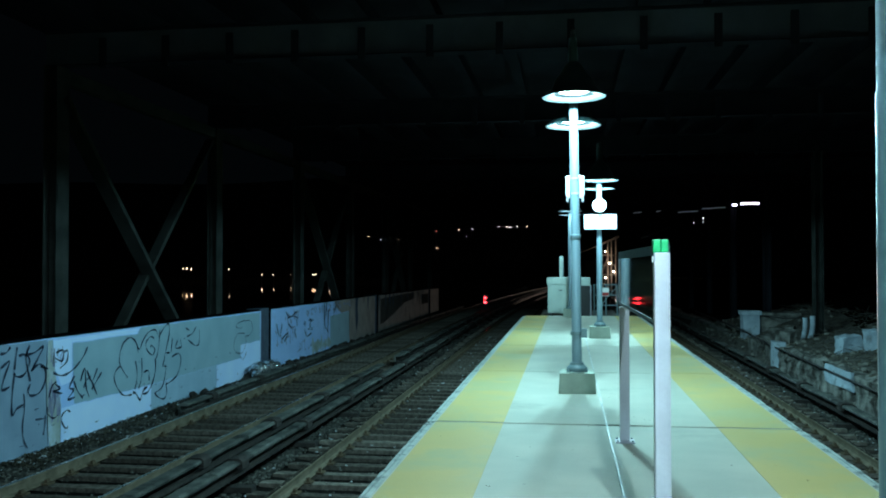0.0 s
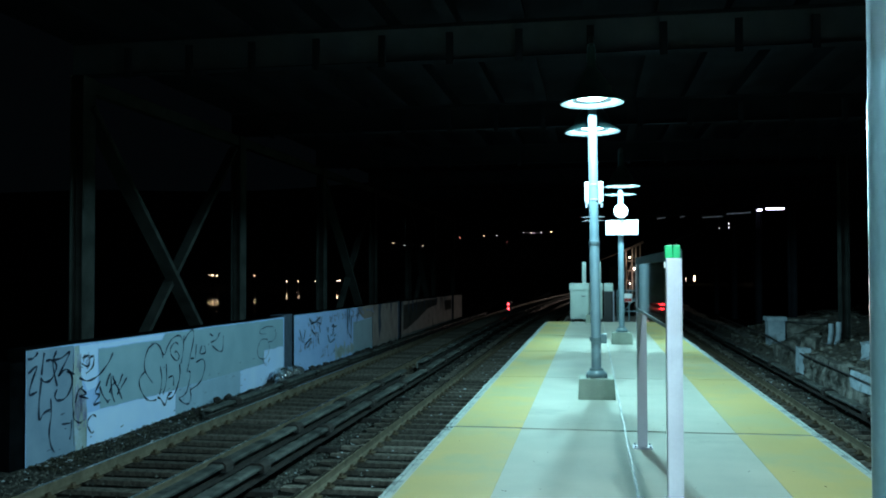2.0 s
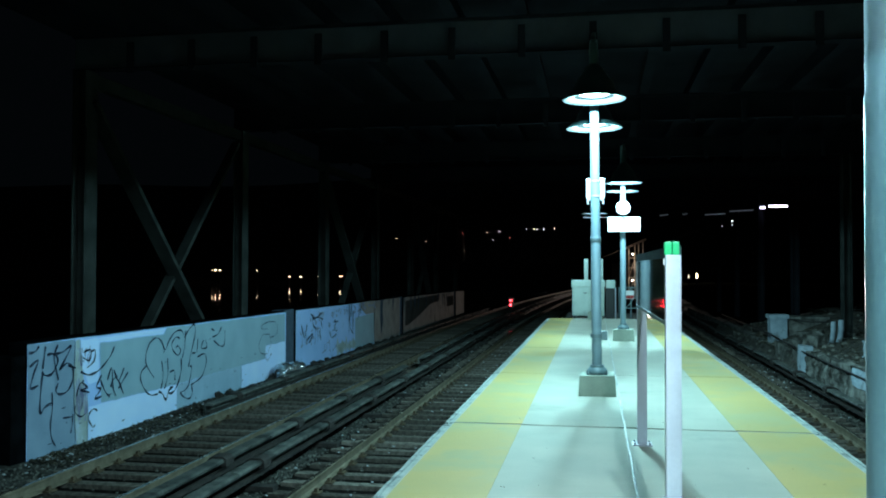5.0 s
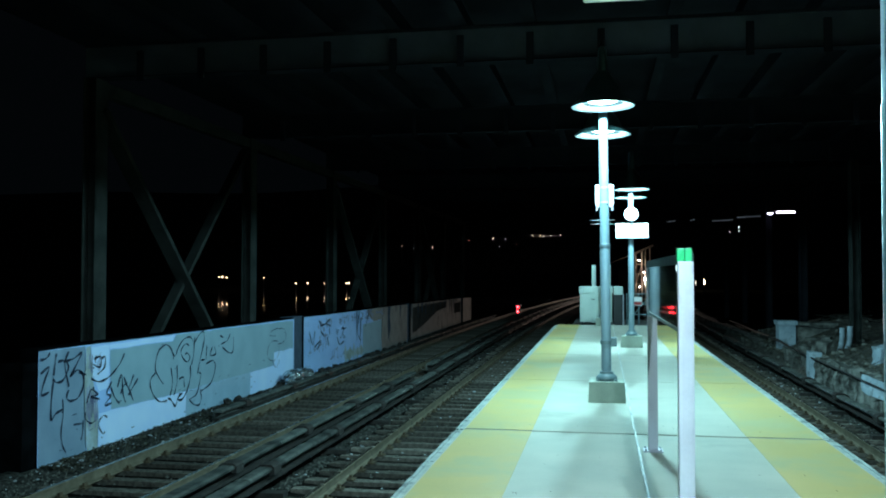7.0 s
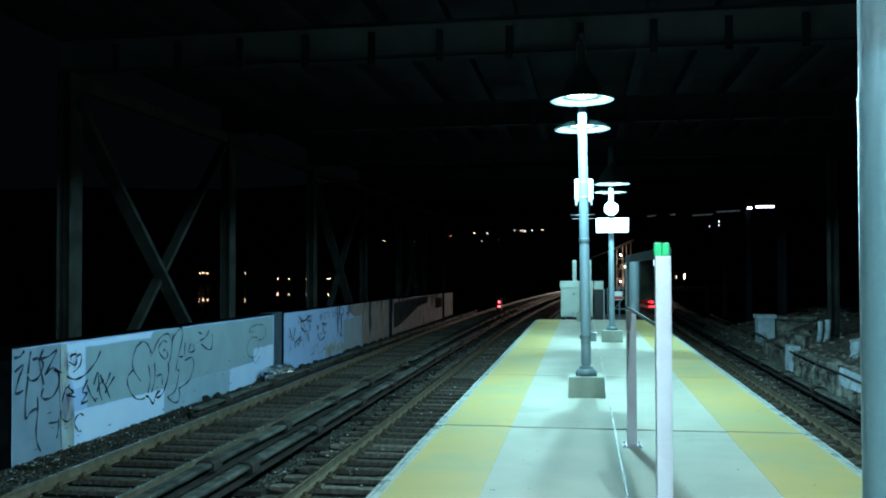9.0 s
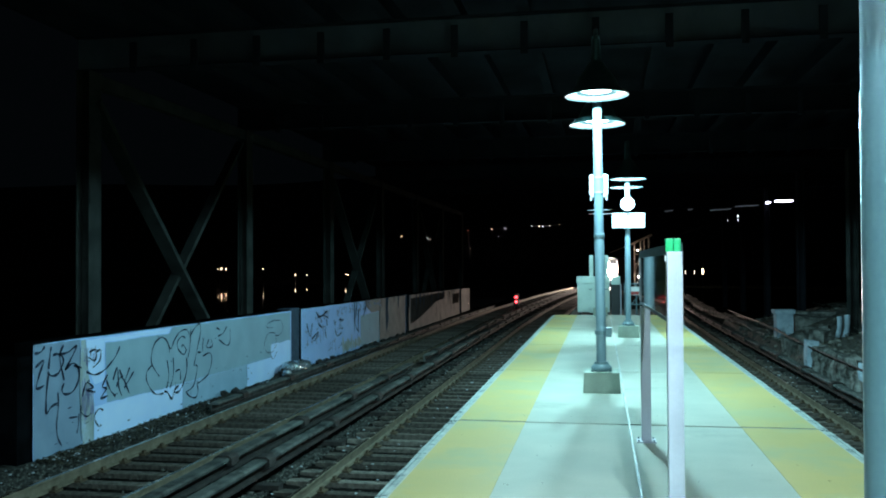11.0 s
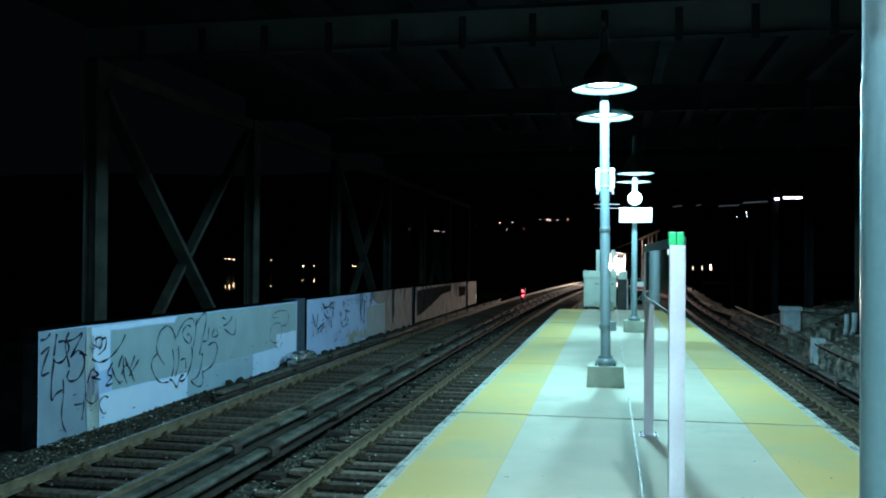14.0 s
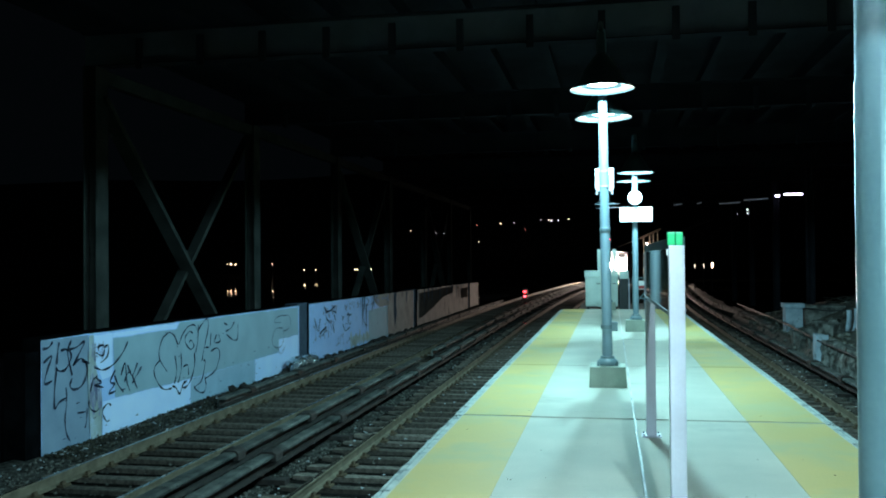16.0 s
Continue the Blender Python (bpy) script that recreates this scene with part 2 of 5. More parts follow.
def lathe(bm, profile, seg=32, at=(0, 0, 0)):
    """A turned form about the upright axis from (radius, height) pairs."""
    rings = []
    for r, z in profile:
        if r < 1e-5:
            rings.append([bm.verts.new((at[0], at[1], at[2] + z))])
        else:
            rings.append([bm.verts.new((at[0] + r * math.cos(2 * math.pi * i / seg), at[1] + r * math.sin(2 * math.pi * i / seg), at[2] + z)) for i in range(seg)])
    for a, b in zip(rings, rings[1:]):
        for i in range(seg):
            j = (i + 1) % seg
            if len(a) == 1 and len(b) > 1:
                bm.faces.new((a[0], b[i], b[j]))
            elif len(b) == 1 and len(a) > 1:
                bm.faces.new((a[i], a[j], b[0]))
            elif len(a) > 1:
                bm.faces.new((a[i], a[j], b[j], b[i]))
    return bm


def tube(bm, pts, r, seg=8):
    """A round tube along points; r may be a list."""
    pts = [Vector(p) for p in pts]
    rad = r if isinstance(r, (list, tuple)) else [r] * len(pts)
    rings = []
    for k, p in enumerate(pts):
        t = (pts[min(k + 1, len(pts) - 1)] - pts[max(k - 1, 0)]).normalized()
        s = t.cross(Vector((0.12, 0.35, 1))).normalized()
        u = s.cross(t)
        rings.append([bm.verts.new(p + rad[k] * (math.cos(2 * math.pi * i / seg) * s + math.sin(2 * math.pi * i / seg) * u)) for i in range(seg)])
    for a, b in zip(rings, rings[1:]):
        for i in range(seg):
            bm.faces.new((a[i], a[(i + 1) % seg], b[(i + 1) % seg], b[i]))
    bm.faces.new(rings[0][::-1])
    bm.faces.new(rings[-1])
    return bm


def sweep(bm, profile, path):
    """A closed (across, up) profile carried along (x, y, z) points that run mainly along y."""
    rings = []
    for k, p in enumerate(path):
        a, b = Vector(path[max(k - 1, 0)]), Vector(path[min(k + 1, len(path) - 1)])
        d = (b - a).normalized()
        s = Vector((d.y, -d.x, 0)).normalized()
        rings.append([bm.verts.new(Vector(p) + s * i + Vector((0, 0, j))) for i, j in profile])
    n = len(profile)
    for a, b in zip(rings, rings[1:]):
        for i in range(n):
            bm.faces.new((a[i], b[i], b[(i + 1) % n], a[(i + 1) % n]))
    bm.faces.new(rings[0])
    bm.faces.new(rings[-1][::-1])
    return bm


def mesh_of(bm, name, material, smooth=False, bevel=0.0):
    if bevel:
        bmesh.ops.bevel(bm, geom=bm.edges[:], offset=bevel, segments=2, affect="EDGES", profile=0.6)
    bmesh.ops.recalc_face_normals(bm, faces=bm.faces[:])
    me = bpy.data.meshes.new(name)
    bm.to_mesh(me)
    bm.free()
    for m in (material if isinstance(material, (list, tuple)) else [material]):
        me.materials.append(m)
    if smooth:
        me.polygons.foreach_set("use_smooth", [True] * len(me.polygons))
        me.set_sharp_from_angle(angle=radians(40))
    return me


def part(name, bm, material, parent, label="", smooth=False, bevel=0.0, at=None, kind=""):
    ob = new(name, mesh_of(bm, name, material, smooth, bevel))
    ob.parent = parent
    if at is not None:
        ob.matrix_basis = at
    return tagged(ob, label, kind=kind)


def share(name, me, parent, at):
    """One more piece on shared mesh data."""
    ob = new(name, me)
    ob.parent = parent
    ob.matrix_basis = at
    return ob


def thing(name, label, category, at=None, group="", kind=""):
    ob = new(name)
    ob.empty_display_size = 0.2
    if at is not None:
        ob.matrix_basis = at
    return tagged(ob, label, category, group, kind)


def bm_new():
    return bmesh.new()


# ---- plan, in metres: x across the platform, y along it, z up from its surface ----
PLAT_L, PLAT_R, PLAT_END, PLAT_START = -1.63, 2.27, 29.0, -18.0
RAIL_Z = -1.22
TIE_Z = -1.39
BED_Z = -1.43
WALL_X = -8.75


def bend(y):
    """How far the line swings to the right beyond the platform's end."""
    return max(0.0, y - 35.0) ** 2 / 1750.0


# ---- ground ----
def ground_height(x, y):
    n = noise.noise(Vector((x * 0.5, y * 0.5, 0.3))) * 0.5 + noise.noise(Vector((x * 1.7, y * 1.7, 4.1))) * 0.25
    b = bend(y) if y < 160 else bend(160) + (y - 160) * 0.14
    x = x - b
    z = BED_Z + 0.02 * n
    if min(abs(x + 3.105), abs(x + 6.705), abs(x - 3.695)) < 1.34:
        z -= 0.03
    if x < -9.2:
        t = min(1.0, (-9.2 - x) / 3.0)
        z = z - t * 2.6
    elif x < -7.9:
        z += 0.14 * (-7.9 - x) / 1.3 + 0.05 * n
    elif x > 5.7:
        t = min(1.0, (x - 5.7) / 14.0)
        rise = 0.62 if y < 27.6 else 0.35
        z = BED_Z + rise * min(1, (x - 5.7) / 0.25) + 4.2 * t ** 1.25 * max(0.0, min(1.0, (52 - y) / 12)) + 0.22 * n * min(1, (x - 5.7))
        z += 0.55 * math.exp(-((x - 8.3) / 1.3) ** 2 - ((y - 33.5) / 3.0) ** 2)
    return z


def axis(near, step, far):
    vals = list(np.arange(near[0], near[1] + 1e-6, step))
    d, v = step, near[1]
    up = []
    while v < far:
        d *= 1.35
        v += d
        up.append(v)
    d, v = step, near[0]
    dn = []
    while v > -far:
        d *= 1.35
        v -= d
        dn.append(v)
    return dn[::-1] + vals + up


def build_ground():
    xs, ys = axis((-11, 14), 0.25, 3000), axis((-6, 70), 0.4, 3000)
    verts = [(x, y, ground_height(x, y)) for y in ys for x in xs]
    n = len(xs)
    faces = [(j * n + i, j * n + i + 1, (j + 1) * n + i + 1, (j + 1) * n + i) for j in range(len(ys) - 1) for i in range(n - 1)]
    me = bpy.data.meshes.new("ground")
    me.from_pydata(verts, [], faces)
    me.materials.append(BALLAST_GROUND)
    me.materials.append(SOIL)
    me.materials.append(UNLIT_GROUND)
    me.materials.append(CRIB)
    # Index 2 paints night darkness onto the far ground and beyond the wall's end.
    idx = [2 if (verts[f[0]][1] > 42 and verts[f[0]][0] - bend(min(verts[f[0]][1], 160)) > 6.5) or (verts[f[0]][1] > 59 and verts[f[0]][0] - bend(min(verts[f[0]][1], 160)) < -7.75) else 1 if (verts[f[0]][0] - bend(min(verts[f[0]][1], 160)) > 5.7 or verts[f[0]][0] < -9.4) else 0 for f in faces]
    for i, f in enumerate(faces):
        x, y = verts[f[0]][0] + 0.12, verts[f[0]][1]
        # Index 3 paints the gaps between ties as shadowed.
        if y < 160 and min(abs(x - bend(y) - m) for m in (-3.105, -6.705, 3.695)) < 1.3:
            idx[i] = 3
        # The upper slope gets the same painted darkness.
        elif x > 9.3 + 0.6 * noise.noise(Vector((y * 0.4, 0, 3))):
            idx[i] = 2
    me.polygons.foreach_set("material_index", idx)
    me.polygons.foreach_set("use_smooth", [True] * len(faces))
    tagged(new("ground", me), "dark gravel trackbed with a littered earth bank", "ground", kind="structure")


build_ground()
bm = box(bm_new(), (-3000, -3000, -4.4), (-9.9, 3000, -2.85))
tagged(new("water", mesh_of(bm, "water", WATER)), "black calm river at night", "water", kind="structure")


# ---- platform ----
def edge_strip(plat, x0, x1, y0, y1):
    """A length of edge strip: an outer nosing and an inner flange with a dirty groove, chipped along its edges."""
    out = x0 if x0 < 0 else x1
    s = 1 if x0 < 0 else -1
    bm = bm_new()
    n = max(2, int((y1 - y0) / 0.12))
    drop = 0.004 + 0.006 * random.random()
    rows = []
    for k in range(n + 1):
        y = y0 + (y1 - y0) * k / n
        chip = 0.006 * max(0.0, noise.noise(Vector((y * 3.1, out * 5, 2.0))) - 0.05) * 2
        wob = 0.004 * noise.noise(Vector((y * 1.7, out, 7.0)))
        rows.append([bm.verts.new((out + s * u, y, z)) for u, z in (
            (0.004, -0.20), (0.0 + chip, -0.03), (0.008 + chip, -drop - chip * 0.6), (0.040 + wob, -drop), (0.043 + wob, -drop - 0.022), (0.052 + wob, -drop - 0.022),
            (0.055 + wob, -drop + 0.002), (0.094, -0.002 - drop * 0.5), (0.094, -0.20))])
    for a, b in zip(rows, rows[1:]):
        for i in range(9):
            bm.faces.new((a[i], b[i], b[(i + 1) % 9], a[(i + 1) % 9]))
    bm.faces.new(rows[0])
    bm.faces.new(rows[-1][::-1])
    part("edge_strip", bm, EDGE, plat, "scuffed pale edge strip")


def build_platform():
    plat = thing("platform", "narrow concrete island platform with yellow edge bands", "platform", kind="structure")
    joints = [8.46 + 4.65 * k for k in range(-6, 5)] + [PLAT_END]
    joints[0] = PLAT_START
    for a, b in zip(joints, joints[1:]):
        g = 0.0
        a, b = a + (0.036 if abs(a - 8.46) < 0.1 else 0.016), b - (0.036 if abs(b - 8.46) < 0.1 else 0.016)
        bm = box(bm_new(), (PLAT_L + 0.1, a + g, -0.24), (PLAT_R - 0.1, b - g, 0.0))
        part("platform_panel", bm, CONCRETE, plat, bevel=0.004)
        for x0, x1 in ((PLAT_L + 0.12, -0.79), (1.415, PLAT_R - 0.12)):
            part("yellow_band", box(bm_new(), (x0, a + g + 0.003, -0.002), (x1, b - g - 0.003, 0.004)), YELLOW, plat, "worn yellow safety band")
        for x0, x1 in ((PLAT_L, PLAT_L + 0.078), (PLAT_R - 0.078, PLAT_R)):
            y = a + g
            while y < b - g - 0.05:
                e = min(y + 1.48, b - g)
                edge_strip(plat, x0, x1, y, e - 0.02)
                y = e
    part("joint_filler", box(bm_new(), (PLAT_L + 0.105, PLAT_START + 0.03, -0.27), (PLAT_R - 0.105, PLAT_END - 0.03, -0.10)), SEAM, plat)
    part("conduit_strip", box(bm_new(), (0.282, PLAT_START, -0.002), (0.303, PLAT_END - 0.5, 0.009)), CONDUIT, plat, "narrow pale strip along the slabs", bevel=0.004)
    # Walls and beams below the slabs are darker than the slabs.
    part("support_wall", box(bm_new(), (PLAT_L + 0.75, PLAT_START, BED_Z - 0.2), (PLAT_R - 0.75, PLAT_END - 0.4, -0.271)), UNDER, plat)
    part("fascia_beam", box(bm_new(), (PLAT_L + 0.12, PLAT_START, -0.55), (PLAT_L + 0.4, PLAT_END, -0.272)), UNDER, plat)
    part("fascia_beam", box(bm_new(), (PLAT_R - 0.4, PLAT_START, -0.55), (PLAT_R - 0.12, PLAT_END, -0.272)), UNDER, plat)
    # service landing behind the platform's end
    part("service_landing", box(bm_new(), (-1.05, PLAT_END + 0.02, BED_Z - 0.2), (1.6, PLAT_END + 4.5, -0.03)), UNDER, plat, "dark concrete landing")


build_platform()


# ---- tracks ----
def rail_profile():
    return [(-0.07, -0.17), (0.07, -0.17), (0.07, -0.155), (0.012, -0.13), (0.012, -0.045), (0.036, -0.035), (0.036, -0.004), (0.028, 0.0),
            (-0.028, 0.0), (-0.036, -0.004), (-0.036, -0.035), (-0.012, -0.045), (-0.012, -0.13), (-0.07, -0.155)]


def track_ys(start, end):
    ys, y = [], start
    while y < end:
        ys.append(y)
        y += 10.0 if y < 30 else 3.0
    return ys + [end]


def build_track(name, xl, xr, y_end, label):
    tr = thing(name, label, "track", kind="structure")
    mid = (xl + xr) / 2
    ys = track_ys(-20.0, y_end)
    for x in (xl, xr):
        bm = sweep(bm_new(), rail_profile(), [(x + bend(y), y, RAIL_Z) for y in ys])
        bm.faces.ensure_lookup_table()
        me = mesh_of(bm, "rail", [RAIL, RAILTOP])
        for p in me.polygons:
            if p.normal.z > 0.9 and p.center.z > RAIL_Z - 0.01:
                p.material_index = 1
        r = new("rail", me)
        r.parent = tr
    shapes = []
    for k in range(6):
        bm = box(bm_new(), (-1.3 - 0.05 * random.random(), -0.102, -0.18), (1.3 + 0.05 * random.random(), 0.102, 0.0))
        for v in bm.verts:
            v.co += Vector((0, random.uniform(-0.012, 0.012), random.uniform(-0.014, 0.004)))
        shapes.append(mesh_of(bm, "tie", TIE))
    y, n = -2.0, 0
    plates, more = bm_new(), bm_new()
    while y < min(y_end, 110):
        cx = mid + bend(y)
        if n < 110:
            share("tie", random.choice(shapes), tr, pose(cx + random.uniform(-0.03, 0.03), y, TIE_Z, 0, 0, random.uniform(-0.6, 0.6)))
        else:
            box(more, (cx - 1.3, y - 0.115, TIE_Z - 0.18), (cx + 1.3, y + 0.115, TIE_Z - random.uniform(0, 0.012)))
        if y < 45:
            for x in (xl, xr):
                x += bend(y)
                box(plates, (x - 0.17, y - 0.09, TIE_Z), (x + 0.17, y + 0.09, TIE_Z + 0.022))
                for s in (-0.105, 0.105):
                    box(plates, (x + s - 0.025, y - 0.045, TIE_Z + 0.02), (x + s + 0.025, y + 0.045, TIE_Z + 0.075), 0.008)
        y += 0.6 + random.uniform(-0.012, 0.012)
        n += 1
    rear = bm_new()
    for k in range(27):
        box(rear, (mid - 1.31, -2.7 - 0.6 * k, TIE_Z - 0.18), (mid + 1.31, -2.5 - 0.6 * k, TIE_Z))
    part("rear_ties", rear, TIE, tr, kind="stuff")
    if len(more.verts):
        # Far ties take a dark colour in place of timber, to look unlit.
        part("far_ties", more, IRON, tr, "far ties, darkened as if unlit", kind="stuff")
    part("tie_plates", plates, PLATE, tr, "rusty plates and clips", kind="stuff")
    return tr


build_track("track_middle", -3.86 - 0.0, -2.35, 150, "railway track with worn rails on dark ties beside the platform")
build_track("track_outer", -7.48, -5.93, 150, "railway track with worn rails on dark ties along the painted wall")
build_track("track_other_side", 2.94, 4.45, 150, "railway track with worn rails on dark ties beside the platform")


def build_third_rail(x, y0, y1, side, label, top=-1.03):
    """An electrified rail under a protective board, on brackets."""
    th = thing("third_rail", label, "third rail", group="third rails")
    ys = [y for y in track_ys(y0, y1)]
    prof = [(-0.098, 0.012), (0.098, 0.012), (0.104, 0.045), (0.075, 0.066), (-0.075, 0.066), (-0.104, 0.045)]
    y = y0
    while y < min(y1, 60):
        e = min(y + 6.1, y1)
        if y + 6.1 >= 60:
            e = y1
        pts = [(x + bend(q) + random.uniform(-0.006, 0.006), q, top + random.uniform(-0.008, 0.008)) for q in np.linspace(y, e - 0.03, 2 if e < 40 else 20)]
        part("cover_board", sweep(bm_new(), prof, pts), COVER, th)
        y = e
    part("side_board", sweep(bm_new(), [(-0.02, -0.16), (0.02, -0.16), (0.02, 0.0), (-0.02, 0.0)], [(x + 0.09 * side + bend(q), q, top) for q in ys]), COVER, th)
    part("conductor_rail", sweep(bm_new(), [(-0.04, -0.13), (0.04, -0.13), (0.04, -0.08), (-0.04, -0.08)], [(x + bend(q), q, top - 0.03) for q in ys]), IRON, th)
    bk = bm_new()
    tube(bk, [(0.13 * side, 0, 0.02), (0.19 * side, 0, -0.05), (0.20 * side, 0, -0.16), (0.16 * side, 0, -0.30)], 0.055, 10)
    box(bk, (-0.2, -0.09, -0.37), (0.24, 0.09, -0.30))
    sweep(bk, [(-0.13, -0.04), (0.13, -0.04), (0.125, 0.06), (0.08, 0.095), (-0.08, 0.095), (-0.125, 0.06)], [(0, -0.13, 0), (0, 0.13, 0)])
    me = mesh_of(bk, "bracket", IRON, smooth=True)
    y = y0 + 1.4
    while y < min(y1, 70):
        share("bracket", me, th, pose(x + bend(y), y, top))
        y += 3.05


build_third_rail(-5.15, -6, 22.7, -1, "weathered third rail with protective board between the tracks")
build_third_rail(-5.15, 25.0, 120, -1, "weathered third rail with protective board between the tracks")
build_third_rail(-4.60, -6, 120, -1, "weathered third rail with protective board between the tracks")
build_third_rail(-7.98, 16.4, 62, -1, "weathered third rail at the foot of the painted wall", -1.22)
build_third_rail(5.10, -6, 120, 1, "weathered third rail at the foot of the bank")


# ---- painted wall along the outer track ----
def stroke(bm, pts, w, x):
    """A flat painted line through (y, z) points, smoothed, on the wall's face."""
    P = [Vector((p[0], p[1])) for p in pts]
    dense = []
    for i in range(len(P) - 1):
        a, b, c, d = P[max(i - 1, 0)], P[i], P[i + 1], P[min(i + 2, len(P) - 1)]
        for k in range(6):
            t = k / 6
            dense.append(0.5 * ((2 * b) + (c - a) * t + (2 * a - 5 * b + 4 * c - d) * t * t + (3 * b - a - 3 * c + d) * t ** 3))
    dense.append(P[-1])
    prev = None
    for i, p in enumerate(dense):
        d = dense[min(i + 1, len(dense) - 1)] - dense[max(i - 1, 0)]
        if d.length < 1e-6:
            continue
        n = Vector((-d.y, d.x)).normalized() * w * 0.6 * (0.7 + 0.3 * math.sin(i * 0.7))
        cur = [bm.verts.new((x, p.x + n.x, p.y + n.y)), bm.verts.new((x, p.x - n.x, p.y - n.y))]
        if prev:
            bm.faces.new((prev[0], prev[1], cur[1], cur[0]))
        prev = cur


def build_wall():
    w = thing("wall_west", "low concrete wall with pale blue paint and black scrawls", "wall", kind="structure")
    segs = [(11.5, 23.2, 0.50, 0.44, WALLBLUE), (24.05, 38.2, 0.44, 0.36, WALLBLUE), (38.9, 53.6, 0.36, 0.26, WALLOLD), (54.4, 58.0, 0.24, 0.2, WALLOLD)]
    for y0, y1, z0, z1, m in segs:
        n = int((y1 - y0) / 0.4)
        bm = bm_new()
        rows = []
        for k in range(n + 1):
            y = y0 + (y1 - y0) * k / n
            t = z0 + (z1 - z0) * k / n + 0.012 * noise.noise(Vector((y * 0.9, 0, 0)))
            rows.append([bm.verts.new((xx, y, zz)) for xx, zz in ((WALL_X, BED_Z - 0.4), (WALL_X, t - 0.03), (WALL_X - 0.03, t), (WALL_X - 0.32, t), (WALL_X - 0.32, BED_Z - 0.4))])
        for a, b in zip(rows, rows[1:]):
            for i in range(4):
                bm.faces.new((a[i], b[i], b[i + 1], a[i + 1]))
        bm.faces.new(rows[0])
        bm.faces.new(rows[-1][::-1])
        ob = part("wall_panel", bm, [m, UNLIT_BLACK], w)
        # Top and end faces are blackened as if no light reached them.
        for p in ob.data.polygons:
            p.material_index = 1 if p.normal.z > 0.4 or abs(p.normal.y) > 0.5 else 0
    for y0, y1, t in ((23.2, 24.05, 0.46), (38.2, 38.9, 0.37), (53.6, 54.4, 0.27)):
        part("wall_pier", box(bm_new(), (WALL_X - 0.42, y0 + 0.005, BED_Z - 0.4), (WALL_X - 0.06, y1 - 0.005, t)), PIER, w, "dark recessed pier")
    # End post and return carry the same painted shade.
    part("end_post", box(bm_new(), (WALL_X - 0.40, 11.16, BED_Z - 0.4), (WALL_X - 0.03, 11.495, 0.30)), UNLIT_BLACK, w, "dark wall end post")
    part("wall_return", box(bm_new(), (WALL_X - 0.72, -12.0, BED_Z - 0.4), (WALL_X - 0.45, 11.15, 0.2)), UNLIT_BLACK, w, "dark wall beyond the end post")
    # cover-up patches rolled on over older paint, a few millimetres proud
    def patch(mt, lab, lift, *polys):
        bm = bm_new()
        for pts in polys:
            out = []
            for (y0, z0), (y1, z1) in zip(pts, pts[1:] + pts[:1]):
                k = max(1, int(math.hypot(y1 - y0, z1 - z0) / 0.12))
                for q in range(k):
                    y, z = y0 + (y1 - y0) * q / k, z0 + (z1 - z0) * q / k
                    out.append(bm.verts.new((WALL_X + lift, y + 0.02 * noise.noise(Vector((y * 4, z * 4, 1))), z + 0.02 * noise.noise(Vector((y * 4, z * 4, 9))))))
            f = bm.faces.new(out)
            bmesh.ops.triangulate(bm, faces=[f])
        part("cover_patch", bm, mt, w, lab)
    # Lamp falloff at the wall's near end, put into the colour.
    patch(WALLDIM, "blue painted stretch, darkened for weaker lamplight", 0.003, [(11.51, 0.462), (12.78, 0.45), (12.74, -0.3), (12.82, -1.38), (11.51, -1.38)])
    patch(WALLGREY, "grey-blue overpainted patch", 0.004, [(13.55, 0.32), (15.93, 0.31), (16.05, 0.43), (23.1, 0.37), (23.1, -0.41), (21.57, -0.41), (21.58, -0.76), (16.5, -0.79), (13.6, -0.75)])
    patch(WALLTEAL, "greyish blue painted stretch", 0.005, [(16.52, -0.80), (19.97, -0.77), (19.97, -1.35), (16.52, -1.36)])
    patch(WALLWHITE, "fresh pale blue patch", 0.006, [(13.2, -0.76), (16.5, -0.80), (16.5, -1.36), (13.2, -1.36)], [(12.95, 0.42), (13.52, 0.42), (13.52, -0.35), (13.2, -0.38), (12.95, 0.0)], [(13.53, 0.42), (16.0, 0.43), (15.9, 0.33), (13.53, 0.34)],
          [(19.99, -0.78), (21.59, -0.77), (21.6, -0.42), (23.1, -0.42), (23.1, -1.35), (19.99, -1.35)])
    patch(WALLSCRAPE, "scraped brownish strip", 0.007, [(12.8, 0.43), (12.93, 0.43), (12.96, 0.0), (13.18, -0.7), (13.18, -1.36), (12.84, -1.36), (12.76, -0.3)])
    patch(WALLGREY, "grey-blue overpainted patch", 0.005, [(30.6, -0.15), (33.4, -0.12), (33.4, -1.3), (30.6, -1.32)])
    patch(WALLOLD, "bare weathered concrete stretch", 0.004, [(31.2, 0.385), (38.15, 0.34), (38.15, -1.36), (33.45, -1.36), (33.5, -0.1), (32.2, -0.12), (31.5, 0.1)])
    for q in range(9):
        y, r = 28.4 + q * 0.25, random.uniform(0.12, 0.3)
        h = random.uniform(0.15, 0.42)
        patch(WALLSCRAPE, "streaked damp stain", 0.006 + 0.0006 * (q % 4), [(y + r * math.cos(a) * random.uniform(0.5, 1.2), max(-1.37, -1.1 + h * math.sin(a) * random.uniform(0.5, 1.2))) for a in np.linspace(0, 6.0, 13)])
    for y, z0, z1 in ((29.72, 0.40, -0.75), (30.0, 0.38, -0.2), (30.22, 0.1, -0.9), (31.3, 0.39, -0.12), (31.6, 0.38, 0.05)):
        patch(PIER, "dark drip stain", 0.0085, [(y, z0), (y + 0.13, z0), (y + 0.10, (z0 + z1) / 2), (y + 0.05, z1), (y + 0.01, (z0 + z1) / 2)])
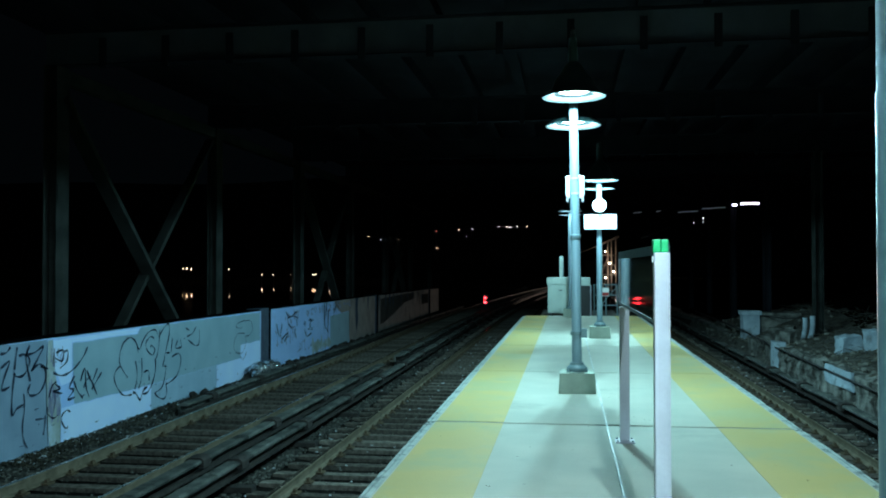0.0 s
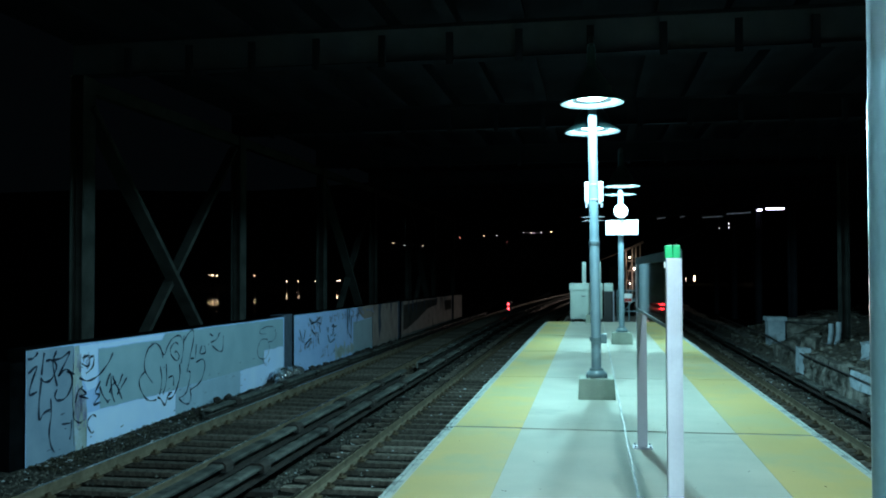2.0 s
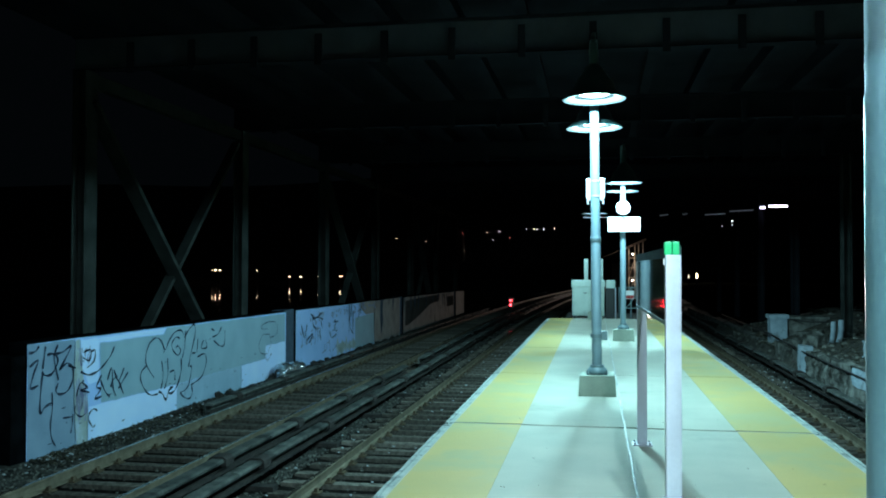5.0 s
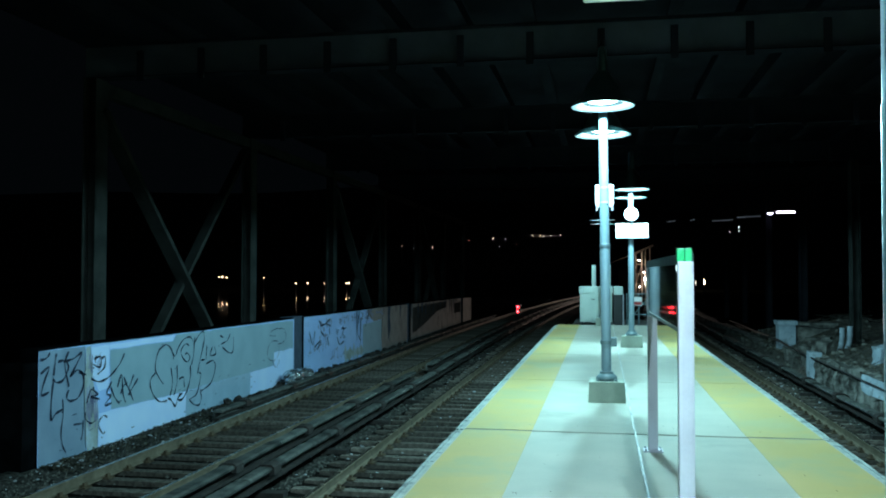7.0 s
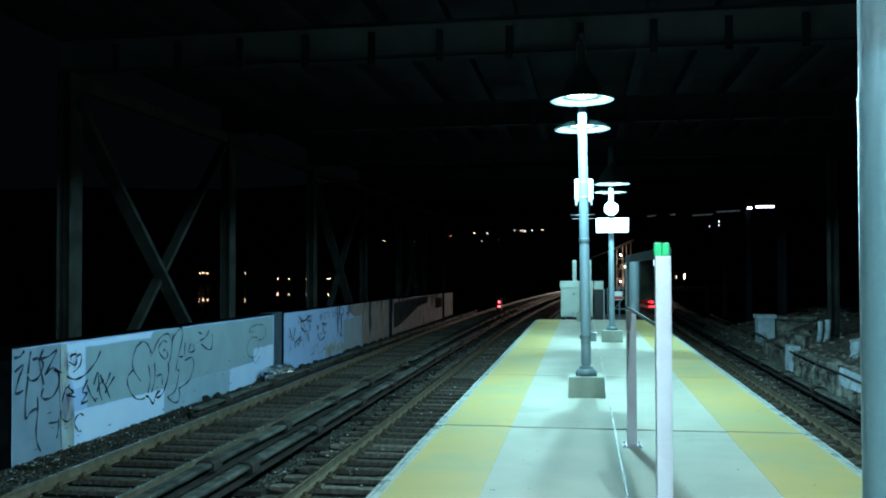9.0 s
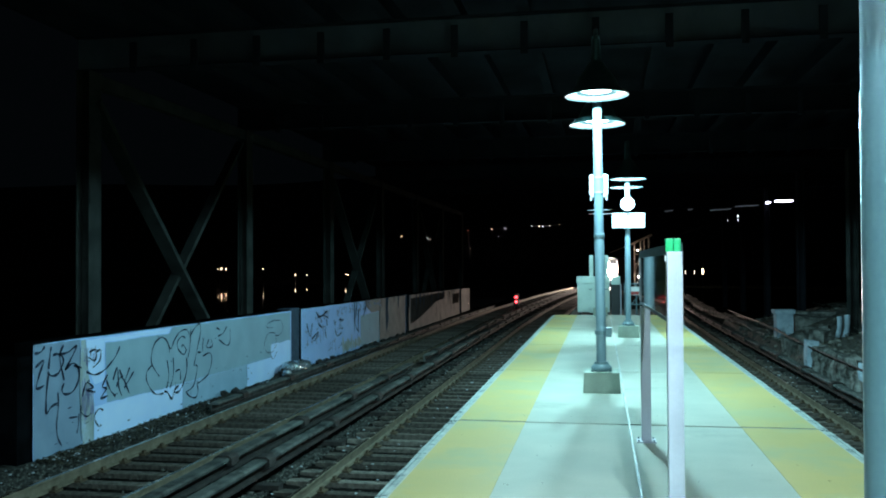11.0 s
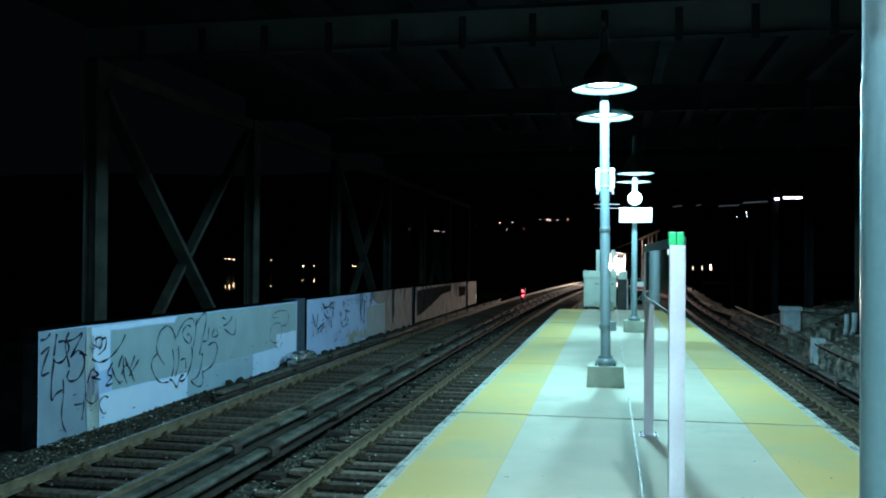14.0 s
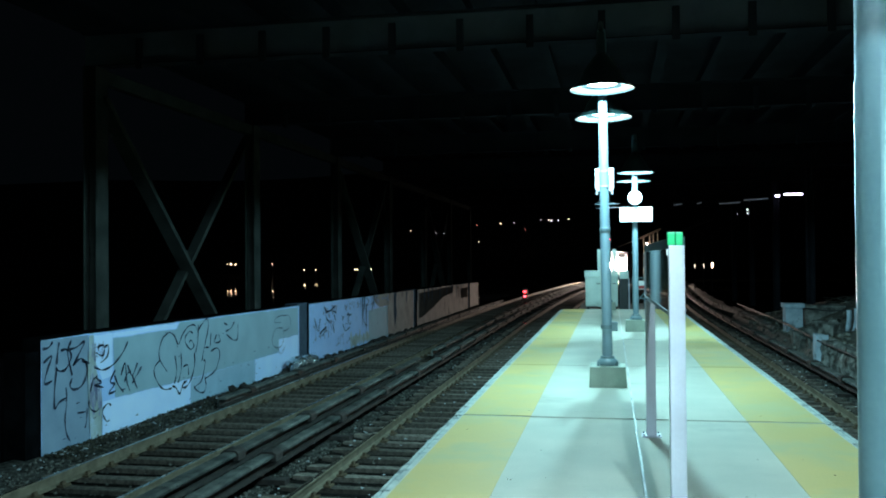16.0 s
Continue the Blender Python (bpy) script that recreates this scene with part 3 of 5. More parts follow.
    patch(PIER, "dark drip stain", 0.0085, [(34.45, 0.37), (34.95, 0.37), (34.8, 0.0), (34.95, -0.5), (34.6, -1.1), (34.45, -0.4)])
    patch(OLDPATCH, "dark overpainted patch", 0.005, [(39.3, 0.16), (45.5, 0.20), (48.5, 0.20), (48.3, -0.15), (45.5, -0.25), (42.5, -0.7), (40.0, -1.0), (39.3, -1.0)], [(51.0, 0.0), (53.4, 0.0), (53.4, -0.6), (51.0, -0.6)],
          [(49.8, 0.2), (50.2, 0.2), (50.1, -0.6)])
    for q in range(16):
        y, ln = random.uniform(35.0, 53.0), random.uniform(0.2, 0.9)
        z = 0.34 - (y - 35) * 0.004
        patch(PIER, "dark drip stain", 0.009, [(y, z), (y + 0.25, z), (y + 0.19, z - ln * 0.5), (y + 0.12, z - ln), (y + 0.03, z - ln * 0.6)])
    rng = random.Random(77)
    for q in range(46):
        y = 12.0 + 11 * rng.random() ** 1.3 if q < 34 else rng.uniform(24.3, 34)
        z, ln = rng.uniform(-1.25, -0.55) if q < 30 else rng.uniform(-1.2, 0.3), rng.uniform(0.05, 0.16)
        patch(PIER, "small dark scuff", 0.0095, [(y, z), (y + ln * 0.5, z + rng.uniform(0.006, 0.016)), (y + ln, z + rng.uniform(-0.01, 0.015)), (y + ln * 0.4, z - rng.uniform(0.006, 0.014))])
    # scrawls
    S = WALL_X + 0.013
    def scrawl(wd, *lines):
        bm = bm_new()
        for l in lines:
            stroke(bm, l, wd, S)
        part("scrawl", bm, SPRAY, w, "black spray scrawl")
    def tag(mt, lab, y0, y1, z0, z1, n, wd):
        """A cramped hand-style tag of looping strokes."""
        bm = bm_new()
        for k in range(n):
            y = y0 + (y1 - y0) * (k + 0.3 * random.random()) / n
            w2 = (y1 - y0) / n * 1.1
            h = z1 - z0
            pts = [(y + w2 * random.uniform(-0.2, 0.9), z0 + h * random.uniform(0, 1)) for q in range(random.choice((3, 4, 5)))]
            pts.sort(key=lambda p: -p[1] + 0.5 * h * random.random())
            stroke(bm, pts, wd, S - 0.001)
        part("scrawl", bm, mt, w, lab)
    tag(FADED, "faded reddish tag", 25.3, 26.8, -0.12, 0.26, 8, 0.06)
    tag(FADED, "faded spray scrawl", 24.35, 26.4, -0.75, -0.22, 9, 0.04)
    tag(SPRAY, "black spray scrawl", 27.2, 28.4, -0.5, -0.05, 4, 0.04)
    tag(FADED, "faded reddish tag", 27.6, 29.6, 0.0, 0.34, 8, 0.05)
    tag(FADED, "faded reddish tag", 30.2, 33.6, 0.05, 0.33, 8, 0.06)
    tag(FADED, "faded reddish tag", 26.6, 28.2, -1.1, -0.7, 4, 0.035)
    tag(FADED, "faded pale tag", 12.86, 13.22, -0.05, 0.3, 8, 0.025)
    tag(FADED, "faded pale tag", 12.82, 13.15, -1.0, -0.2, 9, 0.03)
    scrawl(0.042, [(11.52, 0.33), (11.67, 0.34), (11.78, 0.42)], [(11.54, 0.11), (11.76, 0.2), (11.65, 0.0), (11.57, -0.22), (11.77, -0.2)], [(11.95, 0.4), (11.93, 0.31), (11.88, 0.05)],
           [(11.99, 0.26), (12.17, 0.26), (12.28, 0.14), (12.14, -0.05), (11.96, -0.07), (11.86, 0.0)], [(11.88, -0.04), (11.83, -0.34), (11.83, -0.65), (11.95, -0.57), (12.14, -0.53)])
    scrawl(0.042, [(12.28, 0.4), (12.18, 0.2), (12.3, -0.18)], [(12.14, 0.25), (12.41, 0.27), (12.65, 0.35), (12.49, 0.15), (12.32, -0.02)],
           [(12.32, -0.02), (12.54, 0.07), (12.7, -0.03), (12.71, -0.23), (12.55, -0.4), (12.33, -0.42), (12.24, -0.34), (12.3, -0.23)])
    scrawl(0.03, [(12.13, -0.36), (12.15, -0.62), (12.1, -0.88), (12.14, -1.11), (12.24, -1.25)], [(12.44, -0.83), (12.69, -0.85)], [(12.72, -0.8), (12.71, -0.99), (12.66, -1.12)],
           [(12.78, -0.67), (12.79, -0.79), (12.95, -0.89), (13.09, -0.86)], [(13.47, -0.87), (13.36, -0.82), (13.22, -0.88), (13.21, -1.0), (13.33, -1.13), (13.4, -1.11)], [(12.81, -0.53), (12.91, -0.35), (13.04, -0.28)])
    scrawl(0.038, [(14.02, 0.22), (13.87, 0.05), (13.63, -0.1), (13.42, -0.18), (13.18, -0.2), (12.94, -0.12)], [(12.57, 0.03), (12.8, -0.04)], [(13.03, 0.21), (13.24, 0.23), (13.21, 0.05), (13.0, 0.12)],
           [(13.24, 0.19), (13.38, 0.21), (13.35, 0.03), (13.14, -0.07)], [(12.83, -0.51), (12.94, -0.31), (13.15, -0.42), (12.94, -0.43), (13.22, -0.51)])
    scrawl(0.04, [(13.6, -0.25), (13.44, -0.44), (13.57, -0.5), (13.39, -0.64), (13.61, -0.63)], [(13.57, -0.34), (13.7, -0.54), (13.87, -0.68)], [(13.79, -0.37), (13.93, -0.16), (13.98, -0.5), (14.08, -0.69)],
           [(13.9, -0.51), (13.98, -0.39), (14.13, -0.33)], [(14.01, -0.21), (14.17, -0.42), (14.36, -0.21)], [(14.17, -0.42), (14.35, -0.69)], [(14.51, -0.3), (14.33, -0.44), (14.17, -0.57)])
    scrawl(0.033, [(15.35, 0.21), (15.2, 0.0), (15.2, -0.24), (15.5, -0.52)], [(15.2, -0.26), (15.01, -0.36), (14.99, -0.52), (15.17, -0.74), (15.39, -0.86), (15.67, -0.88)], [(15.35, 0.19), (15.6, 0.26), (15.83, 0.15), (15.93, -0.07)],
           [(15.82, -0.23), (15.89, -0.52), (15.8, -0.8)], [(16.08, -0.2), (16.09, -0.55), (15.95, -0.81)], [(15.86, 0.11), (15.98, -0.01), (16.12, 0.15)])
    scrawl(0.033, [(16.12, 0.15), (16.37, 0.31), (16.67, 0.34), (16.8, 0.23)], [(16.62, 0.16), (16.47, 0.21), (16.27, 0.11), (16.3, -0.04), (16.53, -0.18), (16.66, -0.09), (16.52, 0.02), (16.45, -0.02)],
           [(16.18, -0.5), (16.38, -0.49), (16.41, -0.7)], [(16.88, 0.33), (16.84, -0.03), (16.74, -0.26)])
    scrawl(0.045, [(16.68, -0.26), (16.69, -0.52), (16.54, -0.78), (16.34, -0.93), (16.14, -0.92), (16.24, -0.8)], [(15.71, -0.84), (15.85, -0.89), (16.02, -1.04), (16.14, -0.88), (16.34, -0.81)])
    scrawl(0.035, [(16.83, 0.18), (17.1, 0.36), (17.3, 0.42), (17.35, 0.23), (17.16, -0.18), (17.03, -0.48)], [(17.11, -0.47), (17.19, -0.53), (17.01, -0.9), (16.65, -0.99)], [(16.65, -0.99), (16.86, -1.12), (17.12, -1.17), (17.23, -1.03), (17.17, -0.88)],
           [(17.21, -0.2), (17.38, -0.21)], [(17.47, -0.31), (17.81, -0.27), (17.93, -0.45), (17.73, -0.74), (17.39, -0.85), (17.17, -0.88)], [(17.49, 0.1), (17.44, -0.21)])
    scrawl(0.036, [(17.77, 0.04), (17.66, -0.13), (17.95, -0.13), (17.89, 0.03)], [(18.18, 0.27), (18.37, 0.21)], [(18.31, -0.01), (18.69, -0.17), (18.91, -0.14), (18.94, 0.18)], [(18.74, 0.27), (18.56, 0.13), (18.25, 0.07)])
    scrawl(0.02, [(21.9, 0.23), (21.36, 0.16), (21.32, 0.06), (21.73, 0.03)], [(21.9, 0.2), (22.32, 0.18), (22.5, -0.04), (22.24, -0.2), (21.9, -0.2)], [(21.9, -0.13), (21.41, -0.11), (21.13, -0.34), (21.25, -0.57), (21.74, -0.62), (21.99, -0.37), (21.9, -0.18)],
           [(21.5, -0.63), (21.74, -0.82), (22.04, -0.65)])
    scrawl(0.05, [(24.51, -0.04), (24.83, -0.45), (25.04, -0.07)], [(24.99, -0.55), (25.65, -0.38), (25.26, -0.64)], [(25.42, 0.25), (25.81, 0.09), (26.51, 0.23)], [(25.59, 0.07), (26.16, 0.1), (26.63, 0.01)], [(25.64, -0.11), (25.99, -0.28)],
           [(26.45, -0.02), (26.57, -0.26)], [(26.28, -0.33), (26.46, -0.64)], [(27.38, -0.41), (27.64, -0.66), (28.16, -0.58)], [(29.99, 0.22), (29.84, -0.38), (30.3, -0.72)], [(31.4, 0.26), (30.92, -0.24)])


build_wall()


# ---- overhead bridge: columns, bracing, girders and deck ----
COLS = [13.9, 21.2, 28.5, 35.8, 43.1, 50.4, 57.7]


def build_viaduct():
    v = thing("viaduct", "dark steel viaduct over the tracks with braced columns", "viaduct", kind="structure")
    def column(x, y, w, paint=STEEL):
        bm = bm_new()
        box(bm, (x - 0.13, y - w, BED_Z - 1.5), (x - 0.11, y + w, 5.3))
        box(bm, (x + 0.11, y - w, BED_Z - 1.5), (x + 0.13, y + w, 5.3))
        box(bm, (x - 0.11, y - 0.02, BED_Z - 1.5), (x + 0.11, y + 0.02, 5.3))
        for z in (3.0, 4.1):
            box(bm, (x + 0.131, y - w * 0.9, z - 0.15), (x + 0.145, y + w * 0.9, z + 0.15))
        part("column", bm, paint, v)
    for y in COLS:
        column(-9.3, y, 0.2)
        # Far columns take the shaded copy of the steel.
        column(7.75, y, 0.2, STEEL if y < 30 else STEEL_SHADED)
    for k, (a, b) in enumerate(zip(COLS, COLS[1:])):
        for x in (-9.3,):
            part("top_chord", bar(bm_new(), (x, a + 0.21, 5.16), (x, b - 0.21, 5.16), 0.2, 0.24), STEEL, v)
            if k % 2 == 0:
                part("diagonal", bar(bm_new(), (x + 0.06, a + 0.05, 4.75), (x + 0.06, b - 0.45, -1.6), 0.10, 0.30, (1, 0, 0)), STEEL, v)
                part("diagonal", bar(bm_new(), (x - 0.06, a + 0.25, -1.7), (x - 0.06, b - 0.2, 4.95), 0.10, 0.22, (1, 0, 0)), STEEL, v)
    for y in COLS + [6.6, -0.7, -8.0]:
        bm = box(bm_new(), (-9.5, y - 0.02, 5.32), (16.0, y + 0.02, 5.9))
        fl = box(bm_new(), (-9.5, y - 0.13, 5.30), (16.0, y + 0.13, 5.319))
        box(fl, (-9.5, y - 0.13, 5.901), (16.0, y + 0.13, 5.93))
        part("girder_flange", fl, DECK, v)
        # Girder colour carries the light: lit copy near, shaded copy beyond.
        part("cross_girder", bm, BEAM if y < 14 else STEEL_SHADED, v, "near cross girder, coloured lighter as if lit" if y < 14 else "")
    x = -8.3
    while x < 16:
        bm = box(bm_new(), (x - 0.015, -12, 5.94), (x + 0.015, 60, 6.36))
        box(bm, (x - 0.11, -12, 5.935), (x + 0.11, 60, 5.955))
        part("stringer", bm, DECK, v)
        for y in COLS[:3]:
            bk = bar(bm_new(), (x, y - 0.20, 5.2), (x, y - 0.20, 5.75), 0.12, 0.05, (0, 1, 0))
            part("hanger_plate", bk, DECK, v)
        x += 1.18
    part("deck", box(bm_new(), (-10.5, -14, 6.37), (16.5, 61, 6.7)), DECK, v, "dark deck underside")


build_viaduct()


# ---- platform lamps ----
def build_lamp(at, front, rear, band=2.1, collar=False, watts=LAMP_WATTS, colour=LAMP_COLOUR, size=1.0):
    lamp = thing("platform_lamp", "blue-grey double platform lamp post with two hanging bell shades", "lamp post", at, "lamps along the platform")
    part("base_block", box(bm_new(), (-0.243, -0.243, 0.0), (0.243, 0.243, 0.27), 0.014), BASE, lamp, "tapered concrete footing", bevel=0.010)
    part("flange", lathe(bm_new(), [(0, 0.271), (0.135, 0.271), (0.142, 0.285), (0.138, 0.32), (0.115, 0.345), (0.095, 0.36), (0.09, 0.39), (0, 0.39)], 28), FLANGE, lamp, "dark cast flange", smooth=True)
    for k in range(4):
        a = math.pi / 4 + k * math.pi / 2
        part("anchor_nut", lathe(bm_new(), [(0, 0.271), (0.02, 0.271), (0.02, 0.30), (0.008, 0.302), (0.008, 0.325), (0, 0.326)], 6, (0.165 * math.cos(a), 0.165 * math.sin(a), 0)), FLANGE, lamp)
    top = front + 0.95
    part("pole", lathe(bm_new(), [(0, 0.391), (0.066, 0.391), (0.064, band), (0.061, band + 0.01), (0.059, top - 0.08), (0.05, top), (0, top + 0.02)], 28), POLE, lamp, smooth=True)
    if collar:
        part("pole_band", lathe(bm_new(), [(0.0645, band - 0.04), (0.072, band - 0.03), (0.072, band + 0.02), (0.0615, band + 0.03)], 24), POLE, lamp, smooth=True)
    part("cross_arm", tube(bm_new(), [(0, -0.8, front + 0.74), (0, -0.62, top - 0.08), (0, 0.0, top - 0.06), (0, 0.62, top - 0.09), (0, 0.8, rear + 0.74)], 0.03, 10), SHADE_OUT, lamp, "dark curved arm", smooth=True)
    for s, z in ((-0.8, front), (0.8, rear)):
        shade = part("shade", lathe(bm_new(), [(0.41, 0.0), (0.414, 0.012), (0.36, 0.05), (0.275, 0.115), (0.24, 0.22), (0.15, 0.34), (0.1, 0.42), (0.06, 0.46), (0.045, 0.74), (0, 0.75)], 48),
                     SHADE_OUT, lamp, "dark bell shade", smooth=True, at=pose(0, s, z) @ Matrix.Scale(size, 4))
        part("reflector", lathe(bm_new(), [(0.409, -0.001), (0.395, 0.0), (0.33, 0.018), (0.262, 0.040)], 48), SHADE_IN, shade, "pale enamel rim", smooth=True)
        part("inner_ring", lathe(bm_new(), [(0.2615, 0.0405), (0.245, 0.062), (0.222, 0.075)], 40), RING, shade, "dark lens ring", smooth=True)
        part("lens", lathe(bm_new(), [(0.0, 0.052), (0.10, 0.056), (0.17, 0.066), (0.205, 0.080), (0.2215, 0.10), (0, 0.105)], 40), LENS, shade, "glowing lens", smooth=True)
        light = new("lamp_light", bpy.data.lights.new("lamp_light", "POINT"))
        light.data.energy, light.data.color, light.data.shadow_soft_size = watts, colour, 0.024
        light.parent = shade
        light.matrix_basis = pose(0, 0, 0.026)
    return lamp


LAMP_1_Y = 10.93
build_lamp(pose(0.012, LAMP_1_Y, 0, 0, -0.5), 3.775, 3.665, band=2.06, collar=True, size=0.963)
build_lamp(pose(0.62, 19.93, 0), 3.58, 3.53)
build_lamp(pose(-0.03, 28.4, 0), 3.42, 3.39, watts=LAMP_WATTS * 0.27)
build_lamp(pose(0.728, 1.34, 0), 3.86, 3.74, watts=LAMP_WATTS * 1.1, colour=LAMP_COLOUR_OLD)
build_lamp(pose(0.0, -4.7, 0), 3.86, 3.74)


# loudspeaker panels strapped to one post
def build_speaker(at):
    sp = thing("loudspeaker", "white flat loudspeaker box strapped to a lamp post", "loudspeaker", at)
    part("housing", box(bm_new(), (-0.112, 0.075, 0.0), (0.112, 0.17, 0.30)), WHITE, sp, bevel=0.012)
    for z in (0.05, 0.25):
        part("strap", lathe(bm_new(), [(0.0625, z - 0.012), (0.069, z - 0.012), (0.069, z + 0.012), (0.0625, z + 0.012)], 24), ALU, sp, smooth=True)
    for s in (-1, 1):
        part("side_plate", box(bm_new(), (s * 0.108 - 0.014, -0.03, 0.02), (s * 0.108 + 0.014, 0.0745, 0.285)), WHITE, sp, bevel=0.004)
        part("foot_bracket", box(bm_new(), (s * 0.1 - 0.012, -0.03, -0.055), (s * 0.1 + 0.012, 0.10, -0.002)), ALU, sp)


build_speaker(pose(-0.006, LAMP_1_Y, 2.585))

outlet = thing("outlet_box", "dark outlet box clamped to a lamp post", "box", pose(0.0, LAMP_1_Y, 0.72))
part("housing", box(bm_new(), (0.068, -0.05, 0.0), (0.145, 0.05, 0.12)), FLANGE, outlet, bevel=0.008)
part("clamp", lathe(bm_new(), [(0.0665, 0.03), (0.078, 0.03), (0.078, 0.08), (0.0665, 0.08)], 24), FLANGE, outlet, smooth=True)


def build_clock(at):
    c = thing("round_clock", "round white platform clock on a lamp post", "clock", at)
    bm = lathe(bm_new(), [(0, 0), (0.16, 0), (0.16, 0.06), (0.15, 0.07), (0, 0.07)], 36)
    part("dial", bm, WHITE, c, smooth=True, at=pose(0, -0.075, 0, 90, 0, 0))
    part("housing", lathe(bm_new(), [(0.0, 0), (0.166, 0), (0.166, 0.1), (0, 0.11)], 36), BLACK, c, smooth=True, at=pose(0, 0.02, -0.02, 90, 0, 0))


build_clock(pose(0.62, 19.85, 3.07))


def build_panel_sign(at, w, h, label, reach=0.09):
    s = thing("sign_panel", label, "sign", at)
    part("board", box(bm_new(), (-w / 2, -0.03, 0), (w / 2, 0.03, h)), WHITE, s, bevel=0.008)
    part("bracket", box(bm_new(), (-0.07, 0.031, h * 0.2), (0.07, reach, h * 0.4)), FLANGE, s)
    part("bracket", box(bm_new(), (-0.07, 0.031, h * 0.7), (0.07, reach, h * 0.9)), FLANGE, s)
    part("cap_bracket", box(bm_new(), (-0.06, -0.045, h - 0.06), (0.06, 0.02, h + 0.012), 0.01), FLANGE, s)


build_panel_sign(pose(0.64, 19.80, 2.52), 0.74, 0.34, "white glossy sign panel on a lamp post")
build_panel_sign(pose(0.728, 0.97, 2.2985), 1.62, 0.40, "large white sign panel on a lamp post", 0.298)


# ---- information sign on two posts ----
def build_info_sign():
    s = thing("information_sign", "long dark glazed information board on two pale posts", "sign")
    for y0, y1, x0, x1, top, lab in ((4.29, 4.385, 0.397, 0.487, 1.747, "pale grey square post"), (7.55, 7.64, 0.380, 0.470, 1.28, "pale grey square post")):
        post = part("post", box(bm_new(), (x0, y0, 0.012), (x1, y1, top)), ALU, s, lab, bevel=0.006)
        part("foot_plate", box(bm_new(), (x0 - 0.045, y0 - 0.05, 0.0), (x1 + 0.045, y1 + 0.05, 0.012)), ALU, post)
        for dx in (-0.03, 0.03):
            for dy in (-0.035, 0.035):
                cx, cy = (x0 if dx < 0 else x1) + dx * 0.8, (y0 if dy < 0 else y1) + dy * 0.7
                part("bolt", lathe(bm_new(), [(0, 0.0125), (0.009, 0.0125), (0.009, 0.026), (0, 0.027)], 8, (cx, cy, 0)), FLANGE, post)
    at = pose(0.438, 6.03, 0, 0, 0, 1.15)
    part("board", box(bm_new(), (-0.022, -1.63, 1.325), (0.022, 1.63, 1.735)), DARKPANEL, s, "dark glazed map board", at=at)
    part("bottom_frame", box(bm_new(), (-0.026, -1.635, 1.300), (0.026, 1.635, 1.324)), FLANGE, s, "thin dark frame", at=at)
    part("header", box(bm_new(), (-0.026, -1.635, 1.736), (0.026, 1.635, 1.80)), SHADE_OUT, s, "dark green header strip", at=at)
    for y0, y1 in ((1.50, 1.53), (1.585, 1.632)):
        part("end_trim", box(bm_new(), (-0.029, y0, 1.33), (-0.0225, y1, 1.735)), ALU, s, "bright metal trim", at=at)
    part("end_cap", box(bm_new(), (0.391, 4.292, 1.748), (0.4335, 4.383, 1.824)), GREEN, s, "green end cap", bevel=0.005)
    part("end_cap", box(bm_new(), (0.4365, 4.292, 1.748), (0.477, 4.383, 1.824)), GREEN, s, "green end cap", bevel=0.005)
    part("latch", box(bm_new(), (0.388, 4.32, 1.69), (0.3965, 4.35, 1.725)), WHITE, s)


build_info_sign()


# ---- equipment behind the platform's end ----
def build_cabinet():
    c = thing("equipment_cabinet", "pale green metal equipment cabinet on short legs", "cabinet", pose(0, 29.5, -0.03))
    part("body", box(bm_new(), (-0.80, 0.0, 0.10), (0.28, 0.7, 1.08)), CABINET, c, bevel=0.01)
    part("lid", box(bm_new(), (-0.83, -0.03, 1.082), (0.31, 0.74, 1.31), 0.01), CABINET, c, "overhanging lid", bevel=0.012)
    for x0, x1 in ((-0.77, -0.27), (-0.25, 0.25)):
        d = part("door", box(bm_new(), (x0, -0.022, 0.16), (x1, -0.002, 1.02)), CABINET, c, bevel=0.005)
        part("handle", box(bm_new(), (x1 - 0.14, -0.045, 0.86), (x1 - 0.03, -0.0225, 0.885)), BLACK, d, "black handle")
    for x in (-0.76, 0.16):
        for y in (0.02, 0.6):
            part("leg", box(bm_new(), (x, y, 0.0), (x + 0.09, y + 0.08, 0.099)), BLACK, c)


build_cabinet()


def build_meter_cabinet():
    c = thing("meter_cabinet", "dark-fronted switch box with a small pale box on top", "cabinet", pose(0, 29.45, -0.03))
    part("body", box(bm_new(), (0.33, 0.05, 0.0), (0.62, 0.6, 1.03)), BLACK, c, bevel=0.01)
    part("side_conduit", tube(bm_new(), [(0.655, 0.1, 0.0), (0.655, 0.1, 0.6), (0.655, 0.1, 1.05)], 0.022, 10), ALU, c, smooth=True)
    part("top_box", box(bm_new(), (0.34, 0.08, 1.032), (0.64, 0.5, 1.31)), CABINET, c, "small pale box", bevel=0.01)


build_meter_cabinet()


def build_goal_post():
    c = thing("pipe_frame", "pair of pale teal uprights joined by a low rail", "frame", pose(0, 31.0, -0.03))
    for x in (-0.34, 0.18):
        part("upright", box(bm_new(), (x - 0.07, -0.05, 0), (x + 0.07, 0.05, 2.05)), CABINET, c, bevel=0.008)
    part("rail", box(bm_new(), (-0.27, -0.03, 0.4), (0.11, 0.03, 0.5)), CABINET, c)


build_goal_post()


